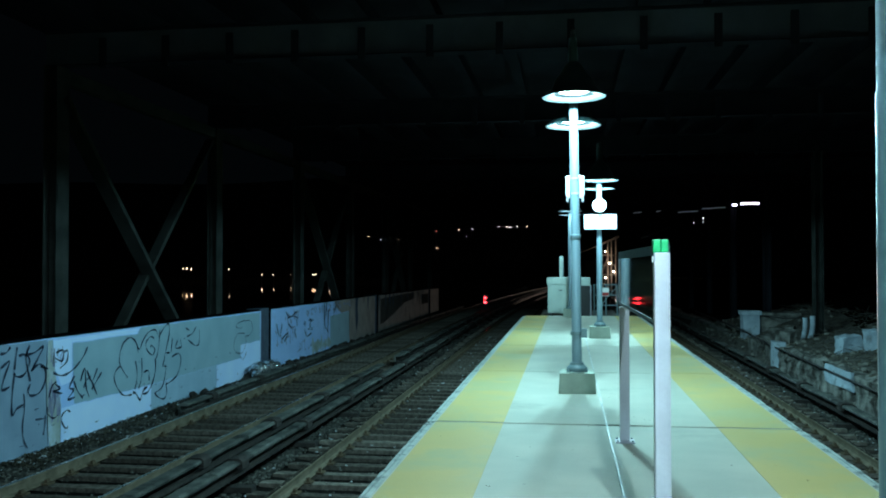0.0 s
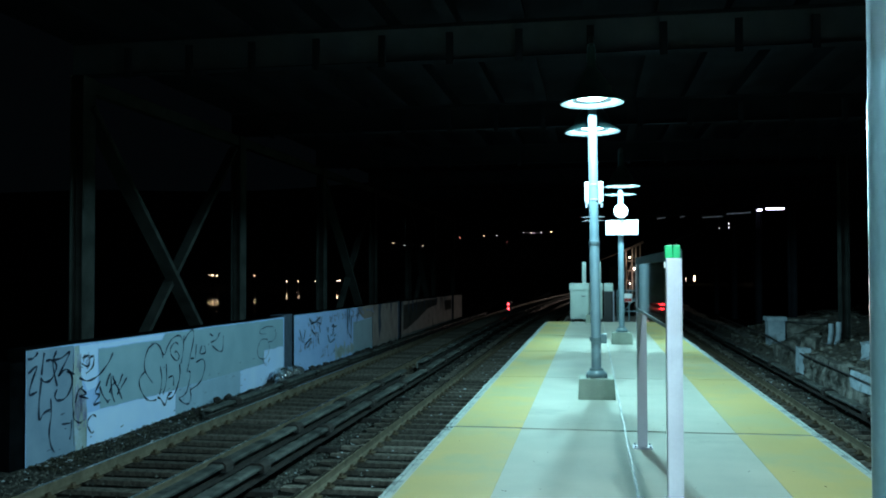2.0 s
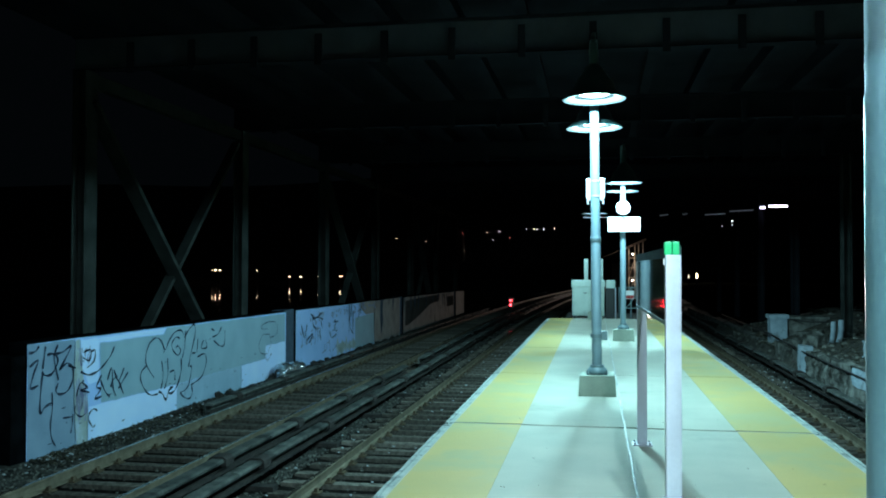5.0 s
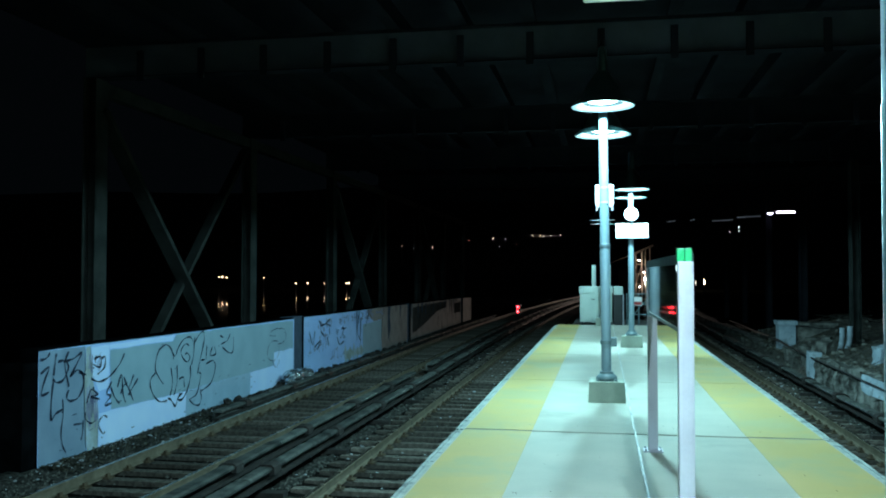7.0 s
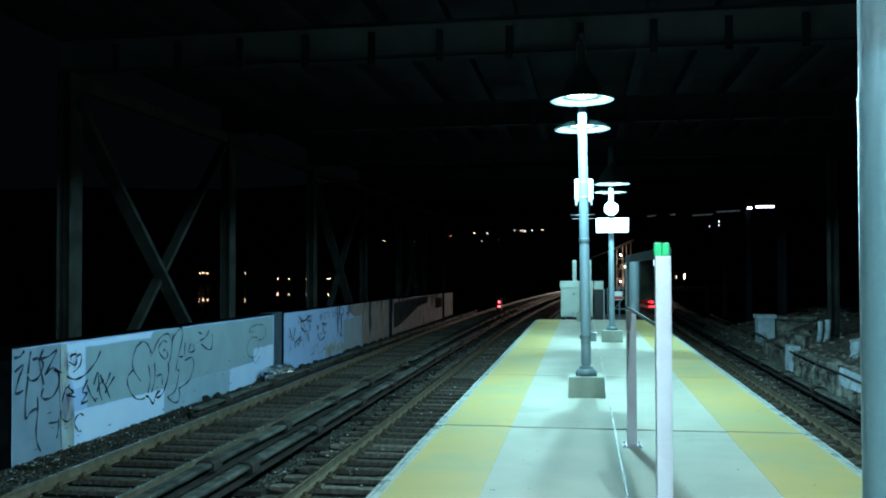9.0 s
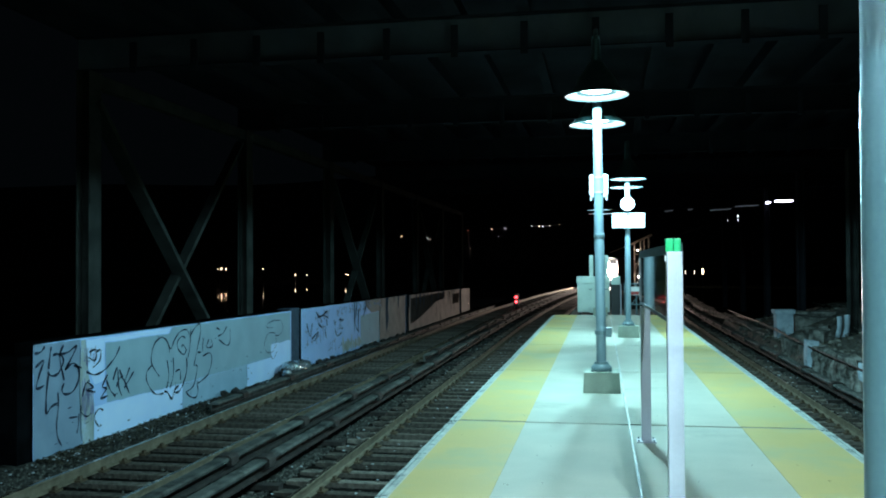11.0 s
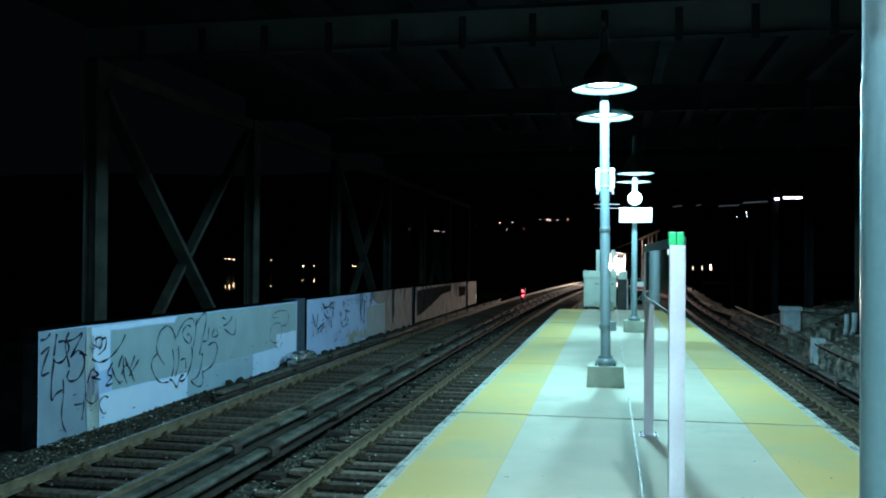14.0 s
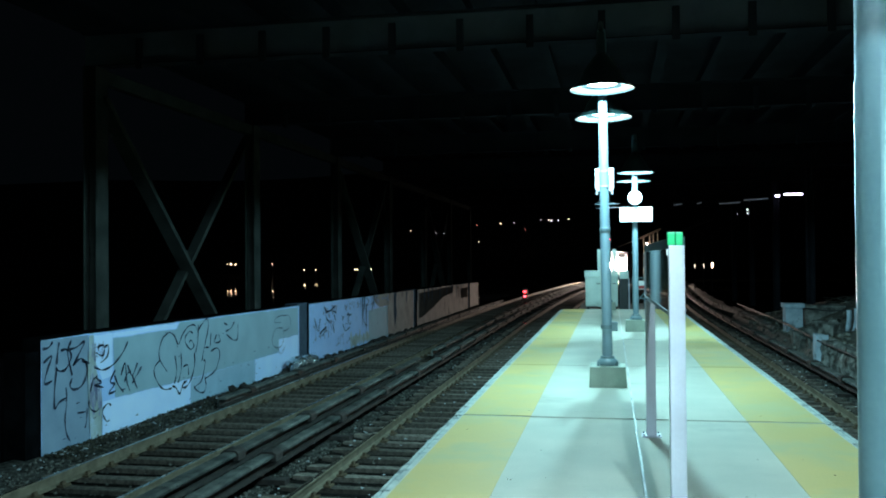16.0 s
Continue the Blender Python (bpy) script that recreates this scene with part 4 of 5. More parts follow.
def build_mast():
    m = thing("signal_mast", "thin white mast with a red lamp at its head", "signal mast", pose(0.01, 32.4, -0.03))
    part("mast", lathe(bm_new(), [(0, 0), (0.055, 0), (0.05, 1.9), (0.03, 1.93), (0.028, 2.3), (0, 2.31)], 12), WHITE, m, smooth=True)
    h = part("head", lathe(bm_new(), [(0, 2.312), (0.09, 2.312), (0.09, 2.56), (0, 2.58)], 16), BLACK, m, smooth=True)
    part("lens", lathe(bm_new(), [(0, 0), (0.045, 0), (0.03, 0.02), (0, 0.028)], 16), RED, h, "red lens", at=pose(0, -0.087, 2.44, 90, 0, 0))


build_mast()


def build_railing():
    r = thing("end_railing", "dark pipe railing with a small white and red notice", "railing", pose(0, 29.9, -0.03))
    for x in (0.78, 1.18, 1.56):
        part("post", tube(bm_new(), [(x, 0, 0), (x, 0, 1.06)], 0.024, 8), FLANGE, r, smooth=True)
    for z in (0.35, 0.7, 1.05):
        part("rail", tube(bm_new(), [(0.76, 0, z), (1.58, 0, z)], 0.02, 8), FLANGE, r, smooth=True)
    part("brace", tube(bm_new(), [(0.80, 0.03, 0.1), (1.52, 0.03, 0.95)], 0.016, 8), FLANGE, r, smooth=True)
    n = part("notice", box(bm_new(), (0.95, -0.05, 0.66), (1.28, -0.025, 0.95)), WHITE, r, "white notice with a red band")
    part("red_band", box(bm_new(), (0.96, -0.056, 0.68), (1.27, -0.0505, 0.79)), REDPAINT, n)


build_railing()


def build_train_blocker():
    # Added house-shaped blocker that keeps the headlights out of view early on.
    h = thing("train_blocker", "added dark block hiding the train until it rounds the bend", "shed", pose(3.45, 110, BED_Z))
    part("cabin", box(bm_new(), (-1.5, 0, 0), (1.6, 2.6, 3.7)), BLACK, h, bevel=0.01)
    part("roof", box(bm_new(), (-1.56, -0.1, 3.701), (1.7, 2.7, 3.85), 0.05), BLACK, h)
    part("door", box(bm_new(), (-0.4, -0.03, 0.05), (0.4, -0.002, 2.1)), IRON, h)


build_train_blocker()


def build_gantry():
    g = thing("trackside_gantry", "rusty steel gantry frame beyond the platform with small warm lamps", "gantry", pose(3.35, 92, BED_Z))
    for x in (0.0, 0.62, 0.98, 1.42):
        bm = box(bm_new(), (x - 0.07, -0.07, 0), (x + 0.07, -0.05, 5.35 + 0.42 * x))
        box(bm, (x - 0.07, 0.05, 0), (x + 0.07, 0.07, 5.35 + 0.42 * x))
        box(bm, (x - 0.012, -0.049, 0), (x + 0.012, 0.049, 5.35 + 0.42 * x))
        part("column", bm, GANTRY, g)
    for x, z in ((0.31, 4.6), (0.8, 3.4), (0.34, 1.9), (1.2, 2.5)):
        lp = part("lamp", lathe(bm_new(), [(0, -0.06), (0.04, -0.045), (0.055, 0), (0.04, 0.045), (0, 0.06)], 10, (x, -0.55, z)), GANTRYLAMP, g, "small warm lamp", smooth=True)
        part("lamp_arm", bar(bm_new(), (x, -0.5, z + 0.08), (x, -0.07, z + 0.08), 0.03, 0.03), BLACK, lp)
    part("arm", bar(bm_new(), (-0.35, -0.12, 5.2), (1.75, -0.12, 6.15), 0.10, 0.22), GANTRY, g)
    part("arm", bar(bm_new(), (-2.6, -0.12, 4.3), (-0.35, -0.12, 5.2), 0.08, 0.10), GANTRY, g)
    for z in (0.6, 1.2, 2.2, 3.2, 4.2):
        part("tie_bar", bar(bm_new(), (-0.05, -0.1, z), (1.47, -0.1, z), 0.05, 0.08), GANTRY, g)
    for k, (z0, z1) in enumerate(((0.6, 2.2), (2.2, 4.2))):
        part("brace", bar(bm_new(), (0.0, -0.13, z0), (0.62, -0.13, z1), 0.04, 0.06), GANTRY, g)


build_gantry()


def build_dwarf_signal():
    d = thing("dwarf_signal", "low trackside signal showing two red lights", "signal", pose(-5.31, 55, BED_Z))
    part("stem", box(bm_new(), (-0.06, -0.05, 0), (0.06, 0.05, 0.6)), IRON, d)
    h = part("head", box(bm_new(), (-0.16, -0.1, 0.601), (0.16, 0.14, 1.3)), BLACK, d, bevel=0.02)
    for z in (0.80, 1.09):
        part("hood", lathe(bm_new(), [(0.07, 0), (0.08, 0), (0.08, 0.12), (0.07, 0.12)], 16), BLACK, h, at=pose(0, -0.101, z, 90, 0, 0))
        part("lens", lathe(bm_new(), [(0, 0), (0.066, 0), (0.045, 0.03), (0, 0.04)], 16), RED, h, "red lens", at=pose(0, -0.102, z, 90, 0, 0))


build_dwarf_signal()


# ---- littered bank beyond the far track ----
def rock(bm, c, r, squash=0.7):
    m = Matrix.Translation(c) @ Euler((random.random() * 6, random.random() * 6, random.random() * 6)).to_matrix().to_4x4()
    vs = bmesh.ops.create_icosphere(bm, subdivisions=1, radius=r, matrix=m)["verts"]
    for v in vs:
        d = v.co - Vector(c)
        v.co = Vector(c) + Vector((d.x, d.y, d.z * squash)) * random.uniform(0.7, 1.2)


def rough_block(bm, a, b, cuts=3, amt=0.03):
    """A cast block with a worn, uneven skin."""
    t = bm_new()
    box(t, a, b)
    bmesh.ops.subdivide_edges(t, edges=t.edges[:], cuts=cuts, use_grid_fill=True)
    for v in t.verts:
        v.co += Vector([(noise.noise(v.co * 2.3 + Vector((k * 7.1, 0, 0))) + 0.6 * noise.noise(v.co * 7.7 + Vector((k * 3.3, 5, 0)))) * amt for k in range(3)])
    me = bpy.data.meshes.new("tmp")
    t.to_mesh(me)
    t.free()
    bm.from_mesh(me)
    bpy.data.meshes.remove(me)


def build_bank():
    w = thing("wall_east", "low broken concrete retaining wall below the bank", "wall", kind="structure")
    for y0, y1, top in ((4.0, 12.0, -0.55), (12.03, 18.9, -0.58), (18.93, 24.9, -0.56)):
        bm = bm_new()
        rough_block(bm, (5.74, y0, BED_Z - 0.3), (6.0, y1, top), 15, 0.09)
        part("wall_section", bm, ROUGHCON, w)
    bm = bm_new()
    rough_block(bm, (5.62, 24.95, BED_Z - 0.2), (5.93, 25.45, -0.48), 3, 0.03)
    part("end_block", bm, PALECON, w, "pale painted end block")
    bm = bm_new()
    rough_block(bm, (5.70, 18.4, -0.95), (5.755, 20.3, -0.56), 3, 0.04)
    part("repair_patch", bm, PALECON, w, "pale patched area")
    for y, h in ((26.3, 0.6), (27.0, 0.66), (28.4, 0.62), (29.4, 0.7)):
        bm = bm_new()
        rough_block(bm, (5.85, y, BED_Z - 0.2), (6.2, y + 0.5, BED_Z + h), 3, 0.05)
        part("broken_block", bm, ROUGHCON, w)
    bm = bm_new()
    rough_block(bm, (6.0, 33.5, BED_Z - 0.2), (6.35, 60, -0.92), 9, 0.1)
    part("wall_section", bm, ROUGHCON, w)

    # Pale colour stands for the lamplit side of the concrete box.
    p = thing("concrete_pedestal", "concrete pedestal with a projecting cap, pale as the box's lit side", "pedestal", pose(6.4, 32.3, 0))
    bm = bm_new()
    rough_block(bm, (-0.28, -0.28, -1.4), (0.28, 0.28, -0.10), 3, 0.02)
    part("shaft", bm, PALECON, p)
    bm = bm_new()
    rough_block(bm, (-0.34, -0.34, -0.099), (0.34, 0.34, 0.04), 2, 0.012)
    part("cap", bm, PALECON, p)

    # Darker concrete here stands for the box's front in shade.
    v = thing("concrete_vault", "weathered concrete box beside the pedestal, darkened as its shaded front", "concrete box", pose(7.3, 32.5, 0))
    bm = bm_new()
    rough_block(bm, (-0.54, -0.35, -1.4), (0.75, 0.6, -0.12), 5, 0.03)
    part("side", bm, ROUGHCON, v)
    bm = bm_new()
    rough_block(bm, (-0.55, -0.42, -0.119), (0.82, 0.66, -0.03), 5, 0.02)
    part("lid", bm, ROUGHCON, v)
    for x, y, z, sx, sy, sz, rz, m in ((7.1, 23.2, -0.62, 0.55, 0.4, 0.42, 12, PALECON), (7.55, 22.6, -0.55, 0.5, 0.4, 0.5, -15, PALECON), (6.6, 29.6, -0.75, 0.6, 0.5, 0.35, 24, ROUGHCON),
                                       (7.2, 30.8, -0.6, 0.9, 0.3, 0.3, -30, ROUGHCON), (6.5, 27.2, -0.8, 0.5, 0.5, 0.4, 40, ROUGHCON)):
        bm = bm_new()
        rough_block(bm, (-sx / 2, -sy / 2, -0.1), (sx / 2, sy / 2, sz), 3, 0.05)
        b = tagged(new("concrete_block", mesh_of(bm, "concrete_block", m)), "broken concrete block lying on the bank", "concrete block", "blocks on the bank")
        b.matrix_basis = pose(x, y, ground_height(x, y), 4, -5, rz)
    # bent pipes leaning out of the bank
    for k, (x, y, r) in enumerate(((7.1, 27.9, 0.075), (7.35, 28.0, 0.085))):
        z = ground_height(x, y)
        bm = tube(bm_new(), [(0.10, 0, 0.86), (0.10, 0, 0.6), (0.07, 0, 0.35), (0.0, -0.02, 0.14), (-0.18, -0.08, -0.12)], r, 12)
        b = tagged(new("bent_pipe", mesh_of(bm, "bent_pipe", PALECON, smooth=True)), "bent pale pipe sticking out of the bank", "pipe", "pipes on the bank")
        b.matrix_basis = pose(x, y, z)
    for pts, r in (([(5.66, 8, -0.70), (5.66, 17, -0.72), (5.64, 24.9, -0.62), (5.9, 33, -0.55), (6.2, 45, -0.6)], 0.022), ([(6.0, 25, -0.9), (6.1, 31.9, -0.62), (6.3, 44, -0.75)], 0.016),
                   ([(6.75, 32.2, -0.12), (7.3, 31, -0.16), (7.9, 28.7, 0.02)], 0.022)):
        bm = tube(bm_new(), pts, r, 6)
        tagged(new("cable", mesh_of(bm, "cable", CABLE, smooth=True)), "black cable slung along the bank", "cable", "cables on the bank")
    # rubble, twigs and dead leaves
    bm = bm_new()
    for _ in range(900):
        x, y = 5.75 + abs(random.gauss(0, 1.6)), random.uniform(12, 42)
        if y < 25 and x < 6.1:
            x += 0.4
        rock(bm, (x, y, ground_height(x, y) + 0.01), random.uniform(0.02, 0.085) * (1.4 if random.random() < 0.1 else 1))
    tagged(new("rubble", mesh_of(bm, "rubble", island_mat("rubble_stone", (0.05, 0.05, 0.045), (0.24, 0.24, 0.21), 0.9))), "scattered stone and concrete rubble on the bank", "rubble", kind="stuff")
    bm = bm_new()
    for _ in range(420):
        x, y = 6.1 + random.random() * 4.5, random.uniform(14, 40)
        z = ground_height(x, y)
        a, l = random.random() * 6.3, random.uniform(0.15, 0.9)
        tube(bm, [(x, y, z + 0.02), (x + l * 0.5 * math.cos(a), y + l * 0.5 * math.sin(a), z + random.uniform(0.02, 0.14)), (x + l * math.cos(a), y + l * math.sin(a), z + random.uniform(0.0, 0.2))], [0.012, 0.009, 0.004], 4)
    tagged(new("twigs", mesh_of(bm, "twigs", BARK)), "dead twigs and stalks on the bank", "twigs", kind="stuff")
    verts, faces = [], []
    for _ in range(9000):
        x, y = 5.95 + random.random() ** 1.4 * 4.4, random.uniform(9, 42)
        z, a, l = ground_height(x, y) + 0.015, random.random() * 6.3, random.uniform(0.03, 0.07)
        c, s, t = math.cos(a) * l, math.sin(a) * l, random.uniform(-0.02, 0.03)
        k = len(verts)
        verts += [(x + c, y + s, z + t), (x - s * 0.5, y + c * 0.5, z + 0.012), (x - c, y - s, z), (x + s * 0.5, y - c * 0.5, z + 0.006)]
        faces.append((k, k + 1, k + 2, k + 3))
    me = bpy.data.meshes.new("dead_leaves")
    me.from_pydata(verts, [], faces)
    me.materials.append(island_mat("dry_leaves", (0.05, 0.045, 0.03), (0.20, 0.18, 0.13), 0.85))
    tagged(new("dead_leaves", me), "dead leaves strewn over the bank", "leaves", kind="stuff")


build_bank()


def build_wall_foot():
    """Wind-blown leaves and scraps along the foot of the painted wall."""
    rng = random.Random(31)
    verts, faces = [], []
    for _ in range(4200):
        y = 11.5 + 24 * rng.random() ** 1.4
        x = -8.7 + abs(rng.gauss(0, 0.33))
        z, a, l = ground_height(x, y) + 0.015 + 0.02 * rng.random(), rng.random() * 6.3, rng.uniform(0.014, 0.042)
        c, s, t = math.cos(a) * l, math.sin(a) * l, rng.uniform(-0.02, 0.04)
        k = len(verts)
        verts += [(x + c, y + s, z + t), (x - s * 0.6, y + c * 0.6, z + 0.014), (x - c, y - s, z), (x + s * 0.6, y - c * 0.6, z + 0.005)]
        faces.append((k, k + 1, k + 2, k + 3))
    me = bpy.data.meshes.new("leaf_litter")
    me.from_pydata(verts, [], faces)
    me.materials.append(island_mat("wet_dark_leaves", (0.012, 0.011, 0.008), (0.10, 0.095, 0.07), 0.8))
    tagged(new("leaf_litter", me), "dark dead leaves and scraps along the wall foot", "leaves", kind="stuff")


build_wall_foot()


# ---- trackbed stone, litter and rubbish ----
def build_ballast():
    octa = np.array([(1, 0, 0), (0, 1, 0), (-1, 0, 0), (0, -1, 0), (0, 0, 1), (0, 0, -1)], float)
    tri = np.array([(0, 1, 4), (1, 2, 4), (2, 3, 4), (3, 0, 4), (1, 0, 5), (2, 1, 5), (3, 2, 5), (0, 3, 5)])
    rng = np.random.RandomState(5)
    n = 75000
    y = 7 + 40 * rng.rand(n) ** 1.7
    x = rng.uniform(-8.65, 5.6, n)
    crib = np.minimum(np.minimum(abs(x + 3.105), abs(x + 6.705)), abs(x - 3.695)) < 1.33
    keep = ~((x > -1.3) & (x < 1.9)) & ~(crib & (rng.rand(n) < 0.9))
    x, y = x[keep], y[keep]
    n = len(x)
    b = np.maximum(0, y - 35) ** 2 / 1750
    r = rng.uniform(0.012, 0.030, n)
    z = np.full(n, BED_Z + 0.012) + rng.uniform(-0.01, 0.015, n) + np.where(x < -7.9, 0.14 * (-7.9 - x) / 1.3, 0) - 0.03 * (np.minimum(np.minimum(abs(x + 3.105), abs(x + 6.705)), abs(x - 3.695)) < 1.3)
    a = rng.rand(n) * 6.3
    s = octa[None] * r[:, None, None] * rng.uniform(0.6, 1.3, (n, 6, 1)) * np.array([1, 1, 0.8])
    c, sn = np.cos(a)[:, None], np.sin(a)[:, None]
    v = np.stack([s[..., 0] * c - s[..., 1] * sn, s[..., 0] * sn + s[..., 1] * c + 0.3 * s[..., 2], s[..., 2]], -1)
    v += np.stack([x + b, y, z], -1)[:, None]
    f = (tri[None] + 6 * np.arange(n)[:, None, None]).reshape(-1, 3)
    me = bpy.data.meshes.new("ballast")
    me.from_pydata(v.reshape(-1, 3).tolist(), [], f.tolist())
    me.materials.append(STONE)
    tagged(new("ballast", me), "dark crushed-stone ballast between the ties", "ballast", kind="stuff")


build_ballast()


def build_litter():
    bm = bm_new()
    for _ in range(700):
        x = random.choice((random.uniform(-8.6, -7.7), random.uniform(-4.2, -1.8), random.uniform(-5.8, -4.2), random.uniform(4.6, 5.7)))
        y = 8 + 30 * random.random() ** 1.4
        rock(bm, (x + bend(y), y, BED_Z + 0.05 + (0.1 if x < -8.0 else 0)), random.uniform(0.008, 0.03) * (1.7 if random.random() < 0.06 else 1), 0.4)
    tagged(new("litter", mesh_of(bm, "litter", LITTER)), "pale scraps of litter on the trackbed", "litter", kind="stuff")
    bm = bm_new()
    rng = random.Random(12)
    for _ in range(170):
        y = 11.6 + 20 * rng.random() ** 1.3
        x = -8.68 + abs(rng.gauss(0, 0.28))
        rock(bm, (x, y, ground_height(x, y) + 0.035), rng.uniform(0.008, 0.026) * (2.2 if rng.random() < 0.08 else 1), 0.35)
    tagged(new("wall_foot_scraps", mesh_of(bm, "wall_foot_scraps", island_mat("paint_flakes", (0.10, 0.10, 0.09), (0.50, 0.54, 0.58), 0.7))), "pale paint flakes and scraps below the painted wall", "litter", kind="stuff")
    bm = bm_new()
    for _ in range(46):
        y = random.uniform(15, 37)
        x = -8.5 + random.uniform(-0.12, 0.15)
        rock(bm, (x, y, BED_Z + 0.16), random.uniform(0.06, 0.17) * (0.7 + 0.02 * (y - 15)), 0.8)
    tagged(new("dark_clods", mesh_of(bm, "dark_clods", IRON)), "dark clods and stones at the foot of the wall", "stones", kind="stuff")
    foil = mat("crumpled_plastic", (0.20, 0.24, 0.26), (0.85, 0.90, 0.92), 0.16, 9, 0.9, metal=0.85)
    for x, y, r, sx in ((-8.38, 22.1, 0.24, 1.3), (-8.32, 22.75, 0.22, 1.2), (-8.38, 23.3, 0.17, 1.5), (-8.28, 21.6, 0.12, 1.4)):
        bm = bm_new()
        bmesh.ops.create_icosphere(bm, subdivisions=3, radius=r)
        for v in bm.verts:
            d = v.co.normalized()
            k = random.uniform(0.9, 1.12) + 0.35 * noise.noise(d * 2.2 + Vector((x * 9, y, 0))) + 0.22 * abs(noise.noise(d * 6 + Vector((y, 0, 0)))) + 0.1 * abs(noise.noise(d * 14))
            v.co = Vector((v.co.x, v.co.y * sx, v.co.z * 0.85)) * k
        ob = tagged(new("plastic_bag", mesh_of(bm, "plastic_bag", foil)), "crumpled shiny plastic rubbish bag at the foot of the wall", "rubbish bag", "rubbish by the wall")
        ob.matrix_basis = pose(x, y, BED_Z + 0.13 + r * 0.75)
    # specks on the slabs
    bm = bm_new()
    for _ in range(130):
        x, y = random.uniform(-1.4, 2.05), 3.5 + 25 * random.random() ** 1.6
        lathe(bm, [(0, 0.0062), (random.uniform(0.004, 0.010), 0.006), (0, 0.0061)], 7, (x, y, 0))
    tagged(new("gum_specks", mesh_of(bm, "gum_specks", SEAM)), "dark trodden specks on the platform", "specks", kind="stuff")


build_litter()


# ---- far shore, hill and town lights ----
def build_far():
    xs = np.linspace(-900, 500, 90)
    bm = bm_new()
    rows = []
    for x in xs:
        h = 17 + 9 * noise.noise(Vector((x * 0.006, 1.3, 0))) + 0.012 * (x + 100)
        rows.append([bm.verts.new((x, y, z)) for y, z in ((243, -4), (246, -2.2), (300, 2), (402, 5), (520, 40 + h), (900, -5))])
    for a, b in zip(rows, rows[1:]):
        for i in range(5):
            bm.faces.new((a[i], b[i], b[i + 1], a[i + 1]))
    tagged(new("hillside", mesh_of(bm, "hillside", HILL, smooth=True)), "dark hillside across the river", "hill", kind="structure")

    def lamp(x, y, z, r, m, foot):
        t = thing("street_lamp", "tiny distant street lamp burning at night", "street lamp", pose(x, y, z), "town lights")
        r *= 0.42 if y > 300 else 0.6
        part("globe", lathe(bm_new(), [(0, -r), (r * 0.7, -r * 0.7), (r, 0), (r * 0.7, r * 0.7), (0, r)], 10), m, t, "glowing globe", smooth=True)
        # Pole blackened so the headlights don't pick it out.
        part("pole", box(bm_new(), (-0.06, 0.01, foot - z), (0.06, 0.13, -r * 0.9)), UNLIT_BLACK, t)
    for x, z, r in ((-108.4, 1.16, 0.30), (-107.0, 1.0, 0.26), (-109.5, 1.1, 0.18), (-95.7, 0.94, 0.18), (-86.0, -0.71, 0.25), (-82.6, -0.72, 0.20), (-71.1, -0.6, 0.22), (-70.4, -0.6, 0.22), (-66.3, -0.6, 0.24), (-77.5, -0.7, 0.13)):
        lamp(x, 240.0, z, r, TOWNLIGHT, -4.0)
    for k, (x, z, r) in enumerate(((-91.4, 15.4, 0.3), (-86, 14.0, 0.25), (-79.3, 14.5, 0.3), (-77.5, 14.4, 0.2), (-75.3, 14.2, 0.3), (-60, 17.6, 0.34), (-49.1, 18.3, 0.34), (-43.2, 18.5, 0.36),
                                   (-30.9, 19.6, 0.32), (-27.5, 19.5, 0.45), (-26.2, 19.2, 0.4), (-23, 19.5, 0.4), (-18.4, 19.7, 0.36), (-46, 14.9, 0.22), (-38.3, 15.6, 0.22), (-59.6, 9.9, 0.18))):
        lamp(x, 400.0, z, r, TOWNRED if k in (5, 14) else TOWNWHITE if k % 3 else TOWNLIGHT, 4.0)

    # strip lights hung below the viaduct
    for x0, x1, z in ((7.66, 7.86, 4.56), (8.05, 8.86, 4.62)):
        w = thing("strip_light", "violet-white strip light hung under the viaduct", "strip light", pose(0, 42.6, z), "strip lights")
        part("tube", box(bm_new(), (x0, -0.05, -0.04), (x1, 0.05, 0.04)), TUBE, w, "glowing tube", bevel=0.01)
        part("housing", box(bm_new(), (x0 - 0.03, -0.08, 0.041), (x1 + 0.03, 0.08, 0.1)), STEEL, w)
        for x in (x0 + 0.05, x1 - 0.05):
            part("rod", box(bm_new(), (x - 0.012, -0.012, 0.101), (x + 0.012, 0.012, 6.36 - z)), STEEL, w)
    for x0, x1, z in ((5.25, 6.2, 4.30), (6.4, 7.5, 4.46), (4.2, 4.42, 4.33), (3.1, 3.5, 4.28)):
        w = thing("strip_light", "dim failing strip light hung under the viaduct", "strip light", pose(0, 43.6, z), "strip lights")
        part("tube", bar(bm_new(), (x0, 0, 0), (x1, 0, 0.05), 0.07, 0.05), TUBEDIM, w, "faintly glowing tube")
        part("housing", bar(bm_new(), (x0 - 0.03, 0, 0.052), (x1 + 0.03, 0, 0.102), 0.12, 0.05), STEEL, w)
        for x in (x0 + 0.06, x1 - 0.06):
            part("rod", box(bm_new(), (x - 0.012, -0.012, 0.10), (x + 0.012, 0.012, 6.36 - z)), STEEL, w)
    for x, z, r in ((17.73, 8.0, 0.13), (17.73, 7.5, 0.1), (25.7, 8.0, 0.13), (16.5, 7.4, 0.07)):
        lamp(x, 120.4, z, r, TOWNWHITE, -1.0)

    # trackside frame with small lamps beyond the platform
    f = thing("lamp_frame", "trackside pipe frame carrying three narrow lamps", "frame", pose(0, 80, BED_Z))
    part("arm", bar(bm_new(), (6.4, 0, 5.6), (8.9, 0, 6.5), 0.1, 0.16), GANTRY, f)
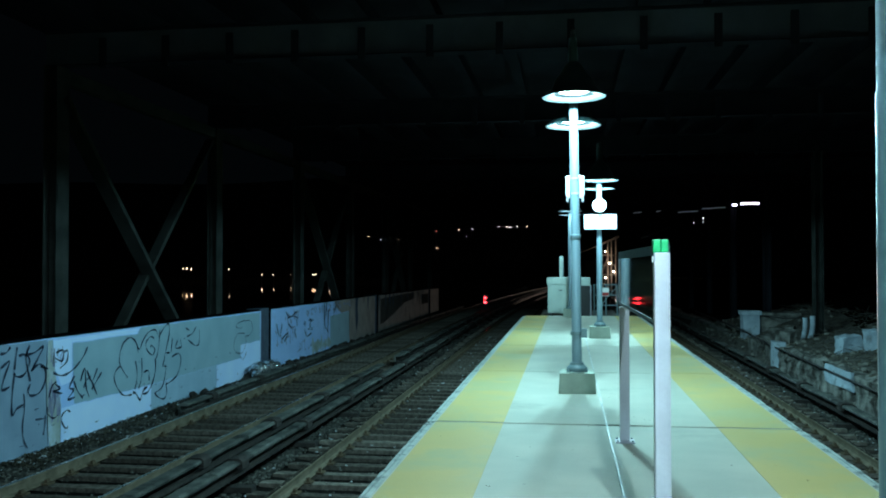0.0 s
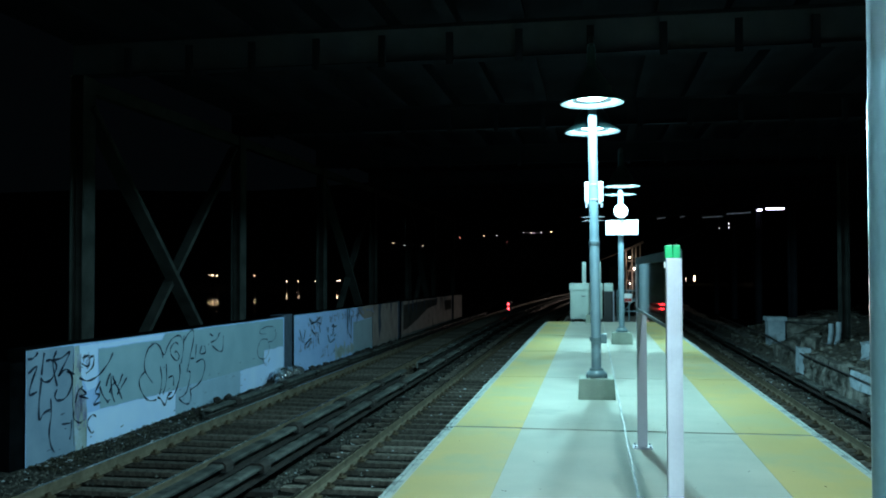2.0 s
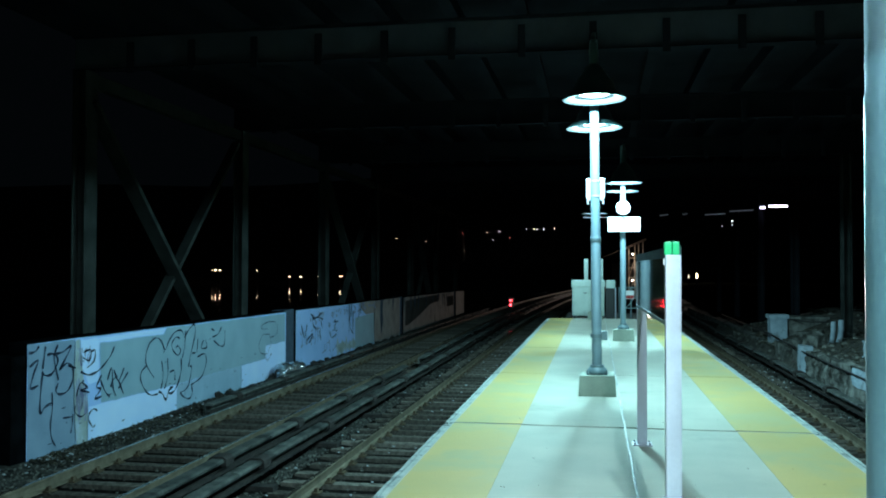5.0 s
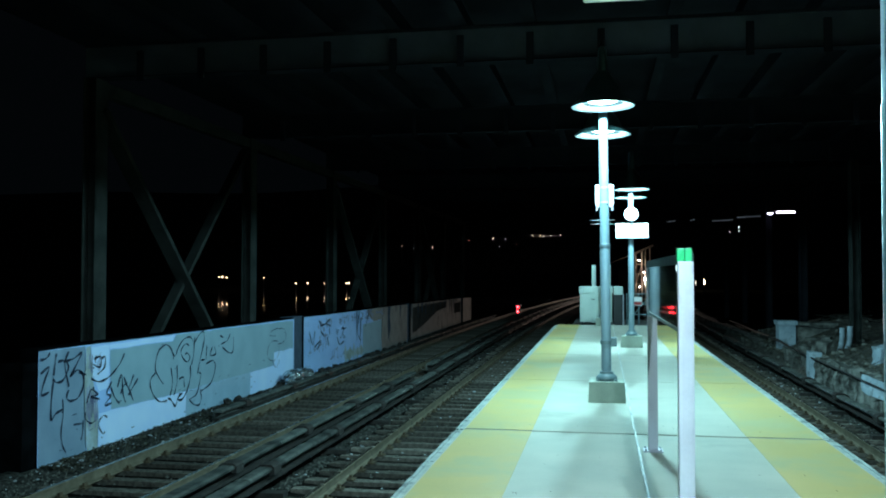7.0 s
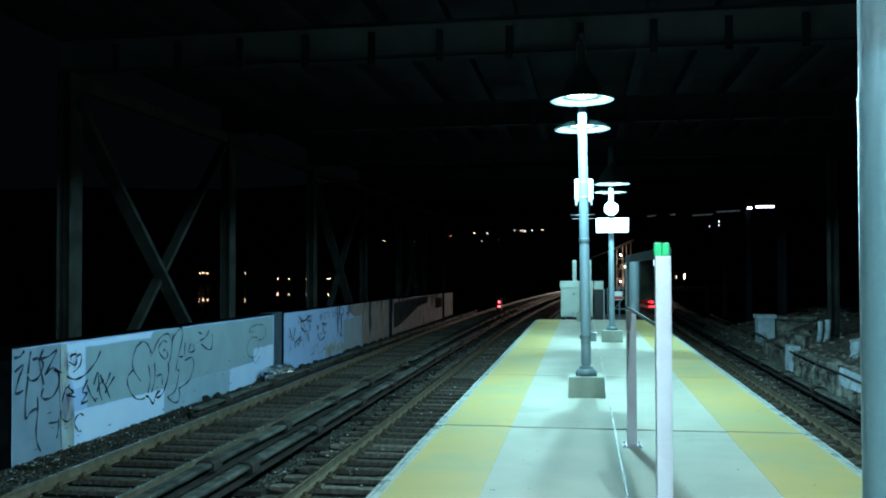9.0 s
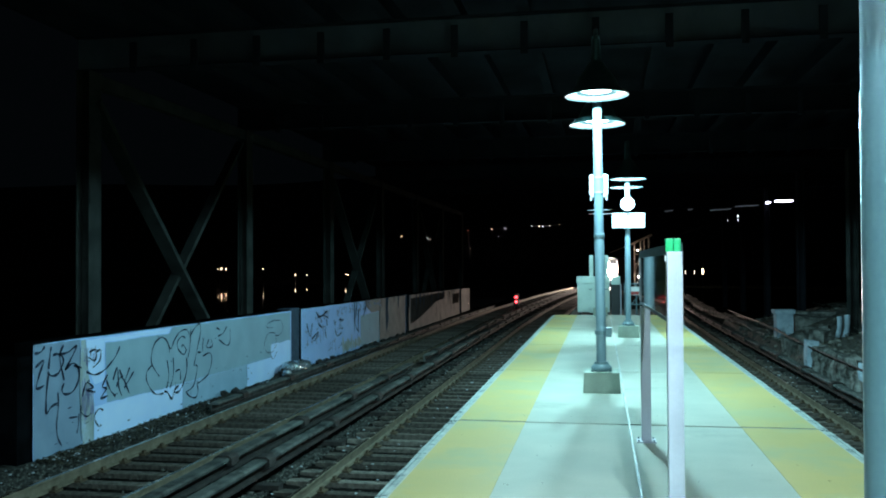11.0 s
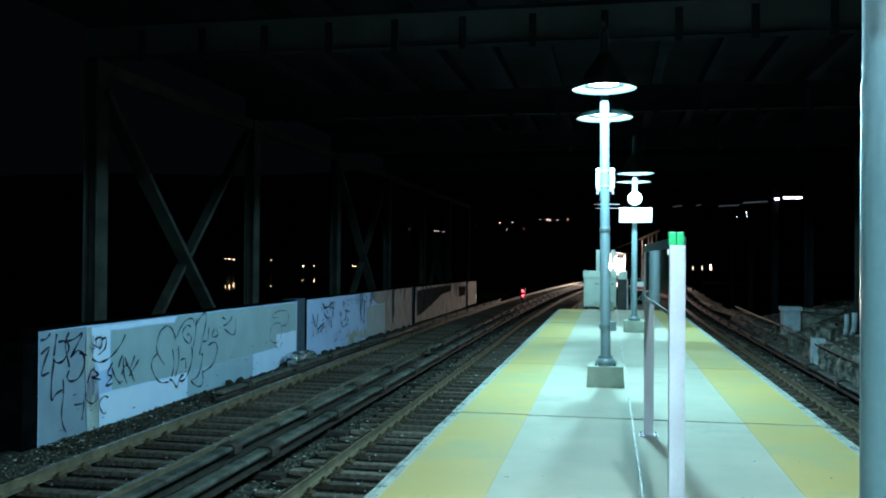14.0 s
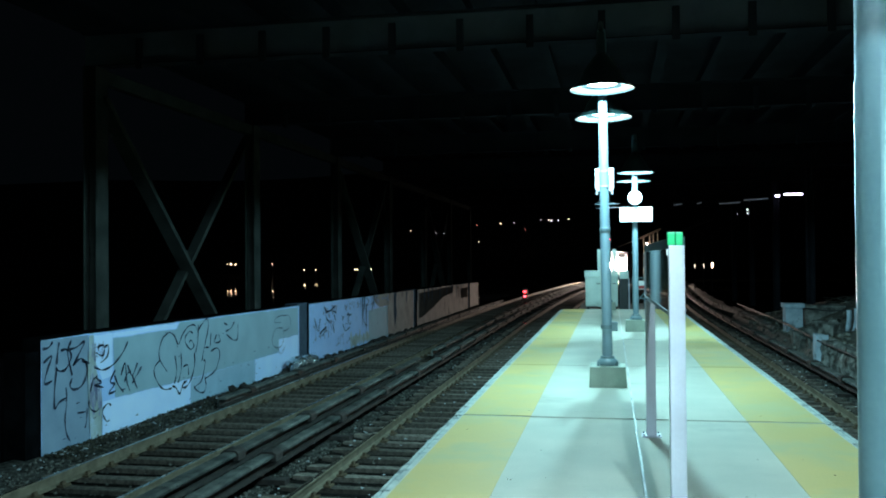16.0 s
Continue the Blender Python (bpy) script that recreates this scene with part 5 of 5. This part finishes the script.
    for x, top in ((7.32, 5.92), (8.1, 6.2), (8.82, 6.46)):
        # Posts use the shaded steel so headlights barely show them.
        part("post", box(bm_new(), (x - 0.04, 0.02, 0), (x + 0.04, 0.1, top - 0.02)), STEEL_SHADED, f)
        wide = 0.05 if x > 8.5 else 0.03
        part("lamp_tube", box(bm_new(), (x - wide, -0.08, 2.26), (x + wide, 0.018, 2.58 + 0.14 * (x > 8.5))), TOWNLIGHT if x > 8.5 else TOWNDIM, f, "narrow glowing lamp")


build_far()


# ---- train ----
def build_train():
    t = thing("commuter_train", "stainless commuter train approaching with bright headlights", "train", pose(0, 150, RAIL_Z))
    bm = bm_new()
    prof = [(-1.5, 0.95), (-1.52, 1.4), (-1.52, 3.2), (-1.35, 3.65), (-0.9, 3.9), (0.9, 3.9), (1.35, 3.65), (1.52, 3.2), (1.52, 1.4), (1.5, 0.95)]
    sweep(bm, prof, [(0, 0.35, 0), (0, 25.5, 0)])
    part("body", bm, STAINLESS, t, "ribbed stainless body")
    bm = bm_new()
    a = [bm.verts.new((x, 0.349, z)) for x, z in prof]
    b = [bm.verts.new((x * 0.93, 0.0 if z < 2.4 else 0.16, z * 0.985 + 0.02)) for x, z in prof]
    for i in range(len(prof)):
        j = (i + 1) % len(prof)
        bm.faces.new((a[i], a[j], b[j], b[i]))
    bm.faces.new(b)
    part("cab_front", bm, CABFRONT, t, "cab front, made pale to spread the headlight glare")
    for x0, x1 in ((-1.3, -0.45), (0.45, 1.3)):
        part("windscreen", box(bm_new(), (x0, 0.10, 3.02), (x1, 0.2, 3.5)), GLASSDARK, t, "dark cab window", bevel=0.02)
    part("end_door", box(bm_new(), (-0.4, -0.04, 1.0), (0.4, 0.06, 3.3)), CABFRONT, t, bevel=0.01)
    # Lenses are oversized and domed, standing in for the lights' bloom.
    for x in (-0.33, 0.33):
        h = part("headlight", lathe(bm_new(), [(0.31, 0.0), (0.345, 0.0), (0.345, 0.05), (0.31, 0.06)], 24), STAINLESS, t, "chrome headlight ring", at=pose(x, -0.045, 2.13, 90, 0, 0))
        part("lens", lathe(bm_new(), [(0.305, 0.02), (0.29, 0.10), (0.23, 0.19), (0.13, 0.25), (0, 0.27)], 24), HEADLIGHT, h, "dazzling domed headlight lens", smooth=True)
    part("coupler", box(bm_new(), (-0.18, -0.55, 0.75), (0.18, 0.0, 1.05)), IRON, t, bevel=0.03)
    for k in range(9):
        for s in (-1, 1):
            part("side_window", box(bm_new(), (s * 1.523 - 0.01, 2.6 + k * 2.4, 1.9), (s * 1.523 + 0.01, 4.2 + k * 2.4, 2.8)), WARMWIN, t, "lit side window")
    for y in (3.6, 21.5):
        tr = part("bogie", box(bm_new(), (-1.1, y - 1.6, 0.35), (1.1, y + 1.6, 0.75)), IRON, t)
        for dy in (-1.1, 1.1):
            for s in (-1, 1):
                part("wheel", lathe(bm_new(), [(0, -0.06), (0.43, -0.06), (0.46, 0.05), (0, 0.06)], 20), IRON, tr, at=pose(s * 0.75, y + dy, 0.43, 0, 90, 0))
    return t


train = build_train()


def on_track(y):
    """The train's pose with its front at y on the middle track."""
    heading = math.atan(2 * max(0.0, y + 9 - 35) / 1750.0)
    return pose(-3.1 + bend(y), y, RAIL_Z, 0, 0, -math.degrees(heading))


def motions():
    rows = [(0.0, 216.0), (2.0, 206.0), (4.0, 192.0), (6.0, 179.0), (8.0, 160.0), (9.0, 147.0), (9.5, 138.3), (10.0, 125.5), (10.5, 118.8), (11.0, 116.3), (12.5, 115.0), (14.0, 114.8), (16.0, 114.5)]
    walk(train, [(t, on_track(y)) for t, y in rows])


motions()
